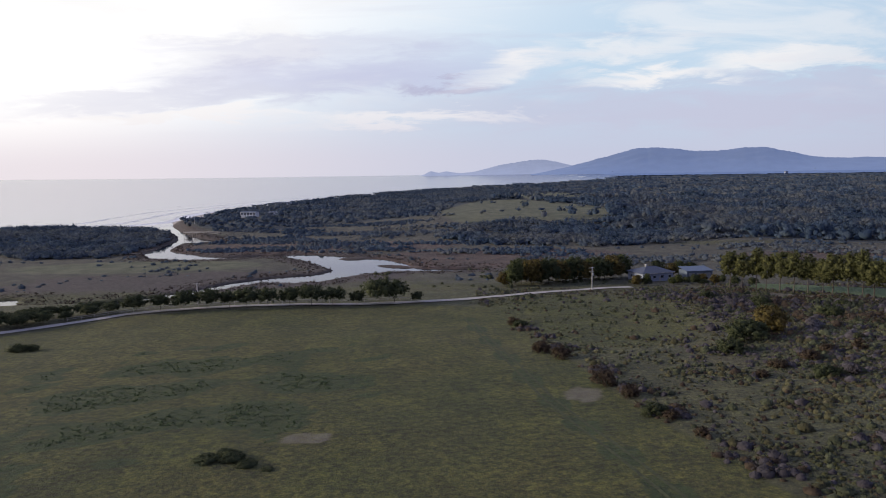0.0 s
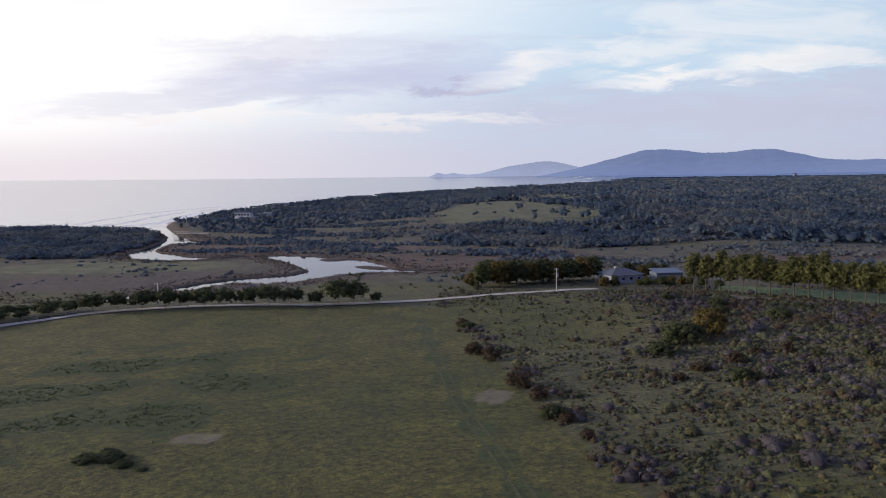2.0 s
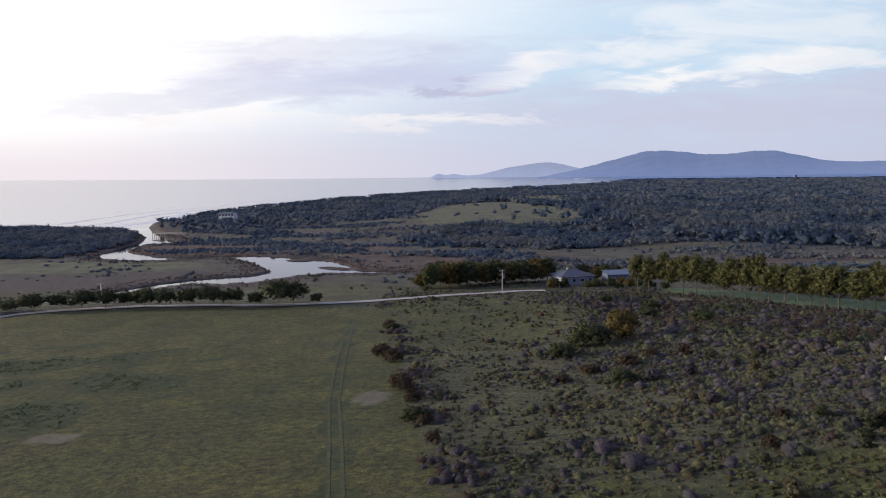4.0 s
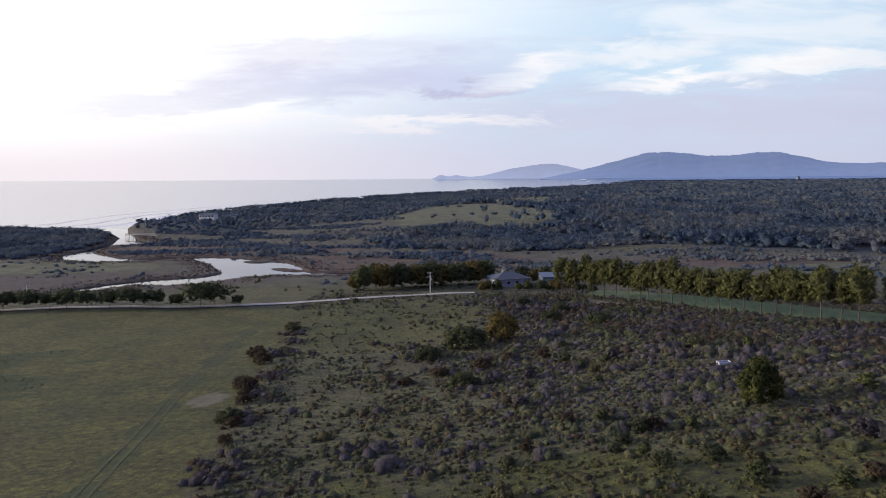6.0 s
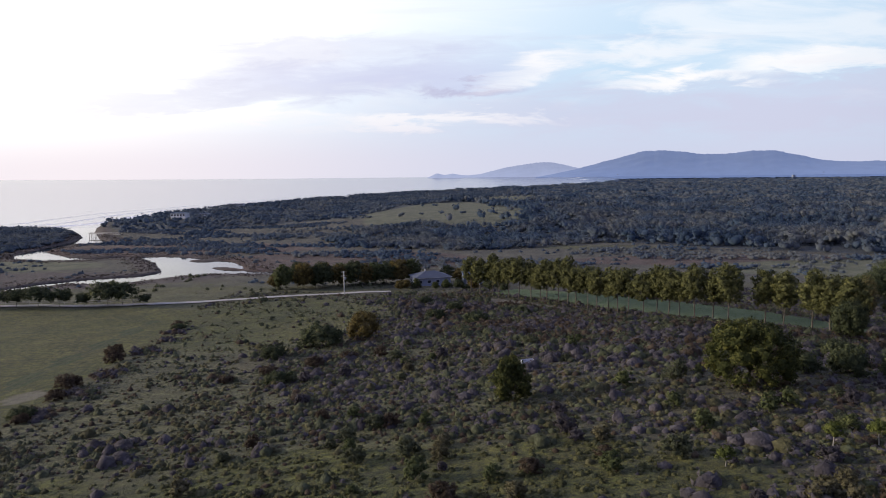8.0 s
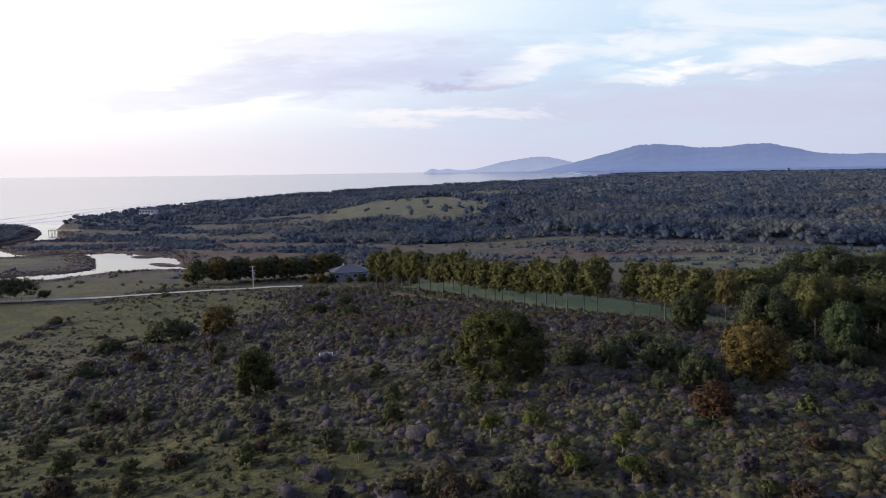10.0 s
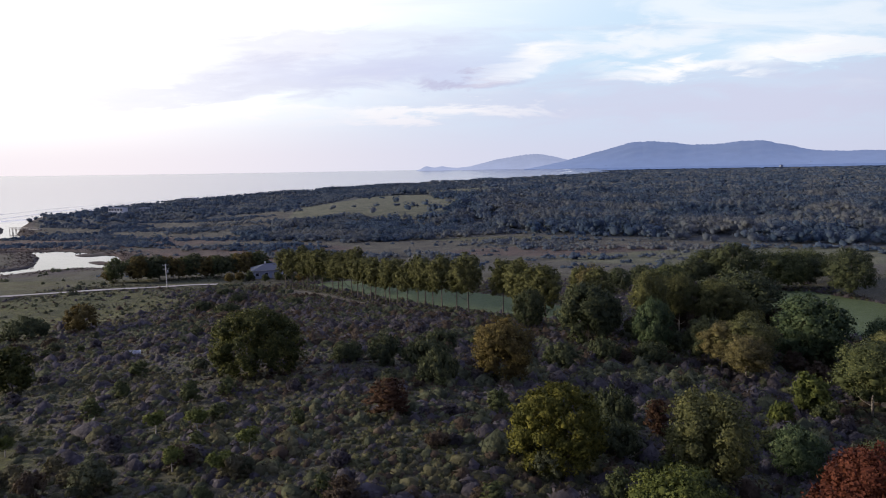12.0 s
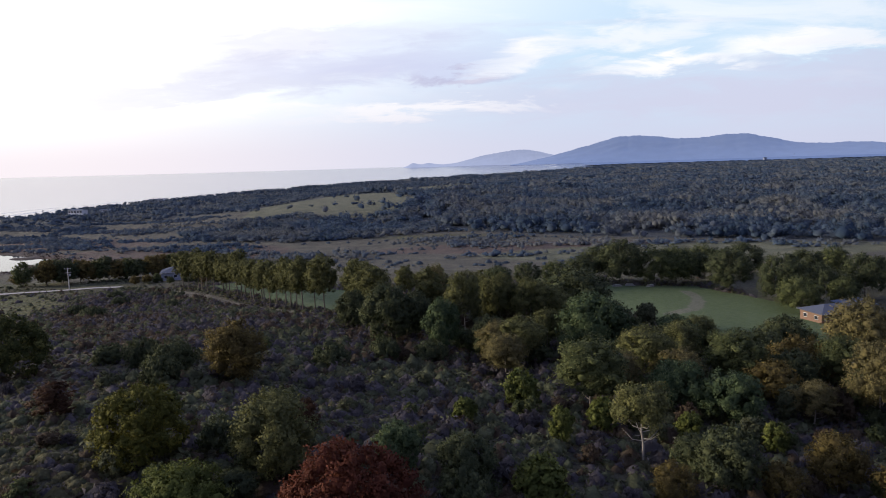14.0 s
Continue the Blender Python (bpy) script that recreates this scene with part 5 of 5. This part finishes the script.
# wind-clipped scrub on the dunes
x, y = scatter(-420, 330, 540, 1700, 9500, lambda a, b: smooth(26, 40, polygon_distance(a, b, COAST)) * open_land(a, b) * smooth(0, 22, wetness(a, b) - 4) * smooth(-10, 10, b - scrub_line(a)) * smooth(0.75, 0.62, np.abs(a - 100) / b) * (0.5 + 0.5 * smooth(-0.45, 0, ripple(a, b, 35, 7))))
wood_mass("dune_scrub", "wind-clipped dark scrub covering the dunes", x, y, rng.uniform(5, 11, len(x)), rng.uniform(2.5, 5.5, len(x)), 7, LEAF_COAST_HAZED)
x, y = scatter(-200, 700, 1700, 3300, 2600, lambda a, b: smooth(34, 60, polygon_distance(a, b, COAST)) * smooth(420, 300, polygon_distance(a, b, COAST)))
wood_mass("far_dune_scrub", "dark scrub along the far shore", x, y, rng.uniform(10, 20, len(x)), rng.uniform(3, 6, len(x)), 6, LEAF_COAST_HAZED, 0.16)
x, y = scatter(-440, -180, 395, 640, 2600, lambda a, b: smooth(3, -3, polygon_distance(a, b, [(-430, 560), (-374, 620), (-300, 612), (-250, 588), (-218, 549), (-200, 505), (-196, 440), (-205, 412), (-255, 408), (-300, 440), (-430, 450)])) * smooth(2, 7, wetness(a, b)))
wood_mass("lagoon_grove", "dark low grove between lagoon and beach", x, y, rng.uniform(4.5, 8.5, len(x)), rng.uniform(2.0, 4.0, len(x)), 20, LEAF_COAST_HAZED)
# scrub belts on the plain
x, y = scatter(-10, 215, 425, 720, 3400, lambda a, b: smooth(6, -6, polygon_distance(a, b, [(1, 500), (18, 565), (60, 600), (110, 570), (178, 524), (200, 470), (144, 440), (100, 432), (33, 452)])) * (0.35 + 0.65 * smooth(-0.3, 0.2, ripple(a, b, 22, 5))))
wood_mass("scrub_belt", "belt of dark scrub across the brown fen", x, y, rng.uniform(3.5, 7.5, len(x)), rng.uniform(2.2, 5.0, len(x)), 34, LEAF_FOREST_HAZED)
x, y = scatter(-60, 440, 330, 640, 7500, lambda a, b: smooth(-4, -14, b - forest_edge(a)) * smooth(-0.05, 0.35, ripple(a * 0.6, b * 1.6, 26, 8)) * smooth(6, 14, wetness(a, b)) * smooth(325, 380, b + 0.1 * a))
wood_mass("fen_thickets", "thickets scattered over the fen", x, y, rng.uniform(2.5, 6.0, len(x)), rng.uniform(1.2, 3.4, len(x)), 12, LEAF_FOREST_HAZED)


# ---- road ----
def ribbon(name, line, width, lift, mat, label, category, crown=0.10):
    pts = []
    fine = along(line, 1.5)
    for i, (x, y) in enumerate(fine):
        ax, ay = fine[max(0, i - 2)]
        bx, by = fine[min(len(fine) - 1, i + 2)]
        d = math.hypot(bx - ax, by - ay)
        nx, ny = -(by - ay) / d, (bx - ax) / d
        w = width * (0.5 + 0.04 * math.sin(i * 0.7))
        for k in (-1.0, -0.5, 0.0, 0.5, 1.0):
            px, py = x + nx * w * k, y + ny * w * k
            pts.append((px, py, float(height(px, py)) + lift + crown * (1 - abs(k))))
    faces = [[i * 5 + k, i * 5 + k + 1, i * 5 + k + 6, i * 5 + k + 5] for i in range(len(fine) - 1) for k in range(4)]
    return tagged(new(name, make_mesh(name, np.array(pts), faces, mat, True)), label, category, kind="structure")


for k in (-0.85, 0.85):
    ribbon("wheel_rut", [(10 + k, 198), (12 + k, 180), (17 + k, 138), (20.5 + k, 111), (25 + k, 87), (28 + k, 70), (31 + k, 50)], 0.5, 0.04, RUT, "wheel rut worn into the pasture", "track", 0.0)
ribbon("road", ROAD, 4.0, 0.22, GRAVEL, "pale gravel road curving past the field", "road")


# ---- buildings and small works ----
def box(w, d, h, x=0.0, y=0.0, z=0.0, bevel=0.0):
    """A box centred on x, y that stands on z."""
    bm = bmesh.new()
    bmesh.ops.create_cube(bm, size=1)
    bmesh.ops.scale(bm, vec=(w, d, h), verts=bm.verts)
    bmesh.ops.translate(bm, vec=(x, y, z + h / 2), verts=bm.verts)
    if bevel:
        bmesh.ops.bevel(bm, geom=list(bm.edges), offset=bevel, segments=1, affect="EDGES")
    return bm


def part(name, bm, mat, parent, label="", shade=False):
    me = bpy.data.meshes.new(name)
    bm.to_mesh(me)
    bm.free()
    me.materials.append(mat)
    if shade:
        me.shade_smooth()
    return make_part(name, me, parent, label)


def solid(pts, faces):
    bm = bmesh.new()
    vs = [bm.verts.new(p) for p in pts]
    for f in faces:
        bm.faces.new([vs[i] for i in f])
    bmesh.ops.recalc_face_normals(bm, faces=bm.faces)
    return bm


def hip_roof(w, d, rise_, z, over=0.6, thick=0.18):
    """A hipped roof with overhanging eaves."""
    a, b, r = w / 2 + over, d / 2 + over, max(0.0, (w - d) / 2)
    pts = [(-a, -b, z), (a, -b, z), (a, b, z), (-a, b, z), (-a, -b, z + thick), (a, -b, z + thick), (a, b, z + thick), (-a, b, z + thick), (-r - 0.01, 0, z + rise_), (r + 0.01, 0, z + rise_)]
    return solid(pts, [(3, 2, 1, 0), (0, 1, 5, 4), (1, 2, 6, 5), (2, 3, 7, 6), (3, 0, 4, 7), (4, 5, 9, 8), (5, 6, 9), (6, 7, 8, 9), (7, 4, 8)])


def window(parent, x, y, z, w, h, turn=0.0):
    """A framed window set on a wall face; turn 0 faces -y."""
    frame_ = box(w + 0.16, 0.10, h + 0.16, 0, 0, z - 0.08)
    m = pose(x, y, 0, 0, 0, turn)
    bmesh.ops.transform(frame_, matrix=m, verts=frame_.verts)
    ob = part("window", frame_, WHITE_WALL, parent)
    glass = box(w, 0.06, h, 0, -0.05, z)
    bmesh.ops.transform(glass, matrix=m, verts=glass.verts)
    part("pane", glass, DARK_GLASS, ob, "dark window pane")


def house(x, y, turn, w, d, walls, rise_, wall_mat, roof_mat, label, extra=True):
    ob = tagged(new("house"), label, "house")
    part("wall", box(w, d, walls + 0.8, 0, 0, -0.8, 0.04), wall_mat, ob)
    part("roof", hip_roof(w, d, rise_, walls), roof_mat, ob)
    for i in range(4):
        window(ob, -w / 2 + w * (i + 0.5) / 4, -d / 2 - 0.02, walls * 0.42, 1.3, walls * 0.32)
    for i in range(2):
        window(ob, w / 2 + 0.02, -d / 4 + d / 2 * i, walls * 0.42, 1.2, walls * 0.32, 90)
        window(ob, -w / 2 - 0.02, -d / 4 + d / 2 * i, walls * 0.42, 1.2, walls * 0.32, -90)
    part("door", box(1.0, 0.08, 2.05, w * 0.06, -d / 2 - 0.05, 0), WOOD_GREY, ob)
    if extra:
        part("chimney", box(0.7, 0.7, 1.3, -w * 0.14, d * 0.05, walls + rise_ - 0.6, 0.03), CONCRETE, ob)
    for side in (-1, 1):
        part("gutter", box(w + 1.3, 0.12, 0.12, 0, side * (d / 2 + 0.66), walls + 0.04), CONCRETE, ob)
    ob.matrix_basis = pose(x, y, float(height(x, y)), 0, 0, turn)
    return ob


house(89, 280, 18, 14.5, 10.5, 3.5, 2.3, HOUSE_WALL, ROOF_GREY, "pale blue-grey house with slate-grey hipped roof among trees")


def shed(x, y, turn, w, d, h, wall_mat, roof_mat, label):
    ob = tagged(new("shed"), label, "shed")
    part("wall", box(w, d, h + 0.5, 0, 0, -0.5, 0.03), wall_mat, ob)
    part("roof", solid([(-w / 2 - 0.3, -d / 2 - 0.3, h + 0.004), (w / 2 + 0.3, -d / 2 - 0.3, h + 0.004), (w / 2 + 0.3, d / 2 + 0.3, h + 0.9), (-w / 2 - 0.3, d / 2 + 0.3, h + 0.9), (-w / 2 - 0.3, -d / 2 - 0.3, h + 0.16), (w / 2 + 0.3, -d / 2 - 0.3, h + 0.16), (w / 2 + 0.3, d / 2 + 0.3, h + 1.06), (-w / 2 - 0.3, d / 2 + 0.3, h + 1.06)],
                       [(0, 1, 2, 3), (4, 5, 6, 7), (0, 1, 5, 4), (1, 2, 6, 5), (2, 3, 7, 6), (3, 0, 4, 7)]), roof_mat, ob)
    for i in range(3):
        part("door", box(w * 0.24, 0.07, h * 0.8, -w * 0.3 + w * 0.3 * i, -d / 2 - 0.04, 0), METAL, ob, "ribbed grey roller door")
    ob.matrix_basis = pose(x, y, float(height(x, y)), 0, 0, turn)
    return ob


shed(108, 281, 6, 11.0, 7.5, 3.8, SHED_BLUE, ROOF_PALE, "blue-grey metal shed with blue roof beside the house")


def utility_pole(x, y, h, label, arms=1):
    ob = tagged(new("utility_pole"), label, "utility pole", "utility poles")
    p, f = tube([(0, 0, -1), (0, 0, h * 0.5), (0, 0, h)], [0.19, 0.17, 0.14], 10)
    make_part("post", make_mesh("post", p, f, POLE_PALE, True), ob)
    for k in range(arms):
        arm = part("crossarm", box(2.2, 0.14, 0.16, 0, 0.2, h - 0.5 - 1.5 * k, 0.01), WOOD_GREY, ob)
        for i in (-0.95, -0.35, 0.35, 0.95):
            part("insulator", box(0.12, 0.12, 0.22, i, 0.2, h - 0.34 - 1.5 * k, 0.02), CONCRETE, arm)
    if arms > 1:
        part("transformer", box(0.6, 0.6, 0.95, 0.55, 0.0, h - 3.3, 0.12), METAL, ob, "grey steel transformer can")
    ob.matrix_basis = pose(x, y, float(height(x, y)), 0, 0, 25)
    return ob


utility_pole(58.3, 250.5, 8.9, "pale utility pole with crossarms beside the road", 2)
utility_pole(-82, 232, 7.4, "pale utility pole standing behind roadside trees")
utility_pole(-230, 640, 8.0, "thin utility pole near the river mouth")

# roadside fence
fence = tagged(new("fence"), "weathered post and rail fence along the road", "fence")
for i, (x, y) in enumerate(along([(-112, 204), (-98, 218.5), (-79, 227), (-40, 230), (-6, 231)], 4.0)):
    p, f = tube([(x, y, float(height(x, y)) - 0.3), (x, y, float(height(x, y)) + 1.25)], [0.09, 0.08], 6)
    make_part("post", make_mesh("post", p, f, WOOD_GREY), fence)
rail_line = along([(-112, 204), (-98, 218.5), (-79, 227), (-40, 230), (-6, 231)], 4.0)
for (ax, ay), (bx, by) in zip(rail_line, rail_line[1:]):
    for z in (0.6, 1.1):
        p, f = tube([(ax, ay, float(height(ax, ay)) + z), (bx, by, float(height(bx, by)) + z)], [0.06, 0.06], 4)
        make_part("rail", make_mesh("rail", p, f, WOOD_GREY), fence)


# bridge over the river mouth
def bridge():
    a, b = Vector((-212, 566, 0)), Vector((-179, 553, 0))
    ob = tagged(new("footbridge"), "grey wooden footbridge on piles over the river mouth", "bridge")
    span = (b - a).length
    part("deck", box(span, 2.6, 0.35, 0, 0, 2.9, 0.03), WOOD_GREY, ob)
    for side in (-1.2, 1.2):
        part("handrail", box(span, 0.12, 0.14, 0, side, 4.2), WOOD_GREY, ob)
        for i in range(9):
            part("baluster", box(0.14, 0.14, 1.0, -span / 2 + 0.3 + (span - 0.6) * i / 8, side, 3.25), WOOD_GREY, ob)
            part("pile", box(0.32, 0.32, 4.8, -span / 2 + 0.5 + (span - 1.0) * i / 8, side * 0.9, -1.9), WOOD_GREY, ob)
    m = a.lerp(b, 0.5)
    ob.matrix_basis = pose(m.x, m.y, 0, 0, 0, math.degrees(math.atan2(b.y - a.y, b.x - a.x)))


bridge()


# pale buildings on the dunes
def dune_house(x, y, turn, w, d, h, label):
    ob = tagged(new("beach_house"), label, "house", "houses on the dunes")
    part("wall", box(w, d, h + 1, 0, 0, -1, 0.05), WHITE_WALL, ob)
    part("roof", box(w + 1.2, d + 1.2, 0.35, 0, 0, h, 0.04), ROOF_PALE, ob)
    for i in range(5):
        window(ob, -w / 2 + w * (i + 0.5) / 5, -d / 2 - 0.02, h * 0.35, w / 5 * 0.6, h * 0.4)
    ob.matrix_basis = pose(x, y, float(height(x, y)) + 1.6, 0, 0, turn)
    part("base", box(w + 0.4, d + 0.4, 3.0, 0, 0, -3.9), CONCRETE, ob)
    return ob


dune_house(-204, 733, -8, 17, 9, 4.6, "white flat-roofed beach house among dune scrub")
dune_house(-184, 752, 0, 9, 7, 2.6, "small pale beach house among dune scrub")
dune_house(-226, 985, -4, 22, 9, 3.0, "long pale flat-roofed building above the shore")

# cottage by the home lawn
cottage = house(303, 178, 12, 12, 8, 2.8, 1.8, BRICK, ROOF_GREY, "brown brick cottage with grey hipped roof by the lawn", False)
shed(316, 190, 20, 10, 6, 2.6, BRICK, ROOF_PALE, "low outbuilding with pale iron roof behind the cottage")


def tank(x, y):
    ob = tagged(new("water_tank"), "round cream water tank behind the cottage", "water tank")
    p, f = tube([(0, 0, -0.3), (0, 0, 2.6), (0, 0, 2.7), (0, 0, 3.1)], [1.7, 1.7, 1.6, 0.3], 20)
    make_part("drum", make_mesh("drum", p, f, plain("cream_tank", (0.60, 0.57, 0.46), 0.5, 3.0, 0.1), True), ob)
    ob.matrix_basis = pose(x, y, float(height(x, y)), 0, 0, 0)


tank(321, 200)


def pile(x, y, turn):
    """Stacked sheets and timber."""
    ob = tagged(new("timber_stack"), "stack of grey boards and iron sheets on the lawn", "timber stack", "stacks on the lawn")
    for i in range(6):
        bm = box(3.2 - 0.2 * i, 1.1, 0.10, rng.uniform(-0.3, 0.3), rng.uniform(-0.15, 0.15), 0.12 * i)
        bmesh.ops.rotate(bm, cent=(0, 0, 0), matrix=Matrix.Rotation(rng.uniform(-0.12, 0.12), 3, "Z"), verts=bm.verts)
        part("board", bm, METAL if i % 2 else WOOD_GREY, ob)
    ob.matrix_basis = pose(x, y, float(height(x, y)) + 0.02, 0, 0, turn)


for x, y, turn in ((259, 231, 20), (264, 233, -10), (271, 233, 35)):
    pile(x, y, turn)


def trough(x, y, turn):
    """A pale tub lying among the shrubs."""
    ob = tagged(new("water_trough"), "pale plastic water trough lying among heath shrubs", "trough")
    bm = box(2.3, 1.0, 0.62, 0, 0, 0, 0.10)
    top = max(bm.faces, key=lambda f: f.calc_center_median().z)
    inner = bmesh.ops.inset_region(bm, faces=[top], thickness=0.12)
    bmesh.ops.translate(bm, vec=(0, 0, -0.35), verts=top.verts)
    part("tub", bm, CAR_PAINT, ob)
    part("water", box(1.9, 0.6, 0.02, 0, 0, 0.40), DARK_GLASS, ob, "dark water in the tub")
    for side in (-0.8, 0.8):
        part("skid", box(0.12, 1.04, 0.12, side, 0, -0.08), WOOD_GREY, ob)
    ob.matrix_basis = pose(x, y, float(height(x, y)) + 0.25, 4, 0, turn)


trough(113.6, 111.6, 12)


# a dead-limbed gum in the wood
def bare_gum(x, y, h):
    ob = tagged(new("pale_gum"), "gum tree with bleached bare limbs under a thin crown", "tree")
    chunks = [tube([(0, 0, -0.5), (0.1, 0, 2.0), (-0.15, 0.1, 3.6), (0.1, 0.2, 5.6), (0, 0, h - 1.6)], [0.15, 0.13, 0.10, 0.07, 0.03], 8)]
    lobes = []
    for i in range(16):
        t = i * 2.4
        a = np.array([0, 0, 2.2 + 0.26 * i])
        out = np.array([math.cos(t), math.sin(t), 0]) * rng.uniform(1.3, 2.7) * (1.15 - i / 30)
        tip = a + out + np.array([0, 0, rng.uniform(0.5, 1.8)])
        chunks.append(tube([a, a + out * 0.5 + np.array([0, 0, 0.2]), tip], [0.07 - 0.002 * i, 0.045 - 0.001 * i, 0.015], 6))
        if i > 5:
            lobes.append((*(tip + np.array([0, 0, 0.4])), 1.3, 1.3, 0.95))
    lobes += [(0, 0, h - 1.2, 1.5, 1.5, 1.1), (0.6, -0.6, h - 2.4, 1.4, 1.4, 0.9), (-0.9, 0.3, h - 2.0, 1.3, 1.3, 0.9)]
    p, f = join(chunks)
    make_part("trunk", make_mesh("trunk", p, f, plain("bleached_wood", (0.30, 0.27, 0.24), 0.8, 5.0, 0.15), True), ob)
    p, f, soft = lobe_leaves(lobes, 14000, 0.17)
    make_part("crown", make_mesh("crown", p, f, LEAF_GUM, normals=soft), ob)
    ob.matrix_basis = stand(x, y, 40)


bare_gum(224.5, 71, 8.6)


# pale houses at the foot of the range
for x, y, z, w in ((1920, 3851, 22, 26), (1030, 4172, 34, 16), (2060, 3811, 34, 12)):
    ob = tagged(new("hillside_house"), "tiny pale house on the distant hillside", "house", "houses on the distant hills")
    part("wall", box(w * 0.6, 9, 14, 0, 0, -12), HOUSE_WALL, ob)
    part("roof", hip_roof(w * 0.6, 9, 2.4, 2), ROOF_PALE, ob)
    ob.matrix_basis = pose(x, y, z - 2, 0, 0, 15)
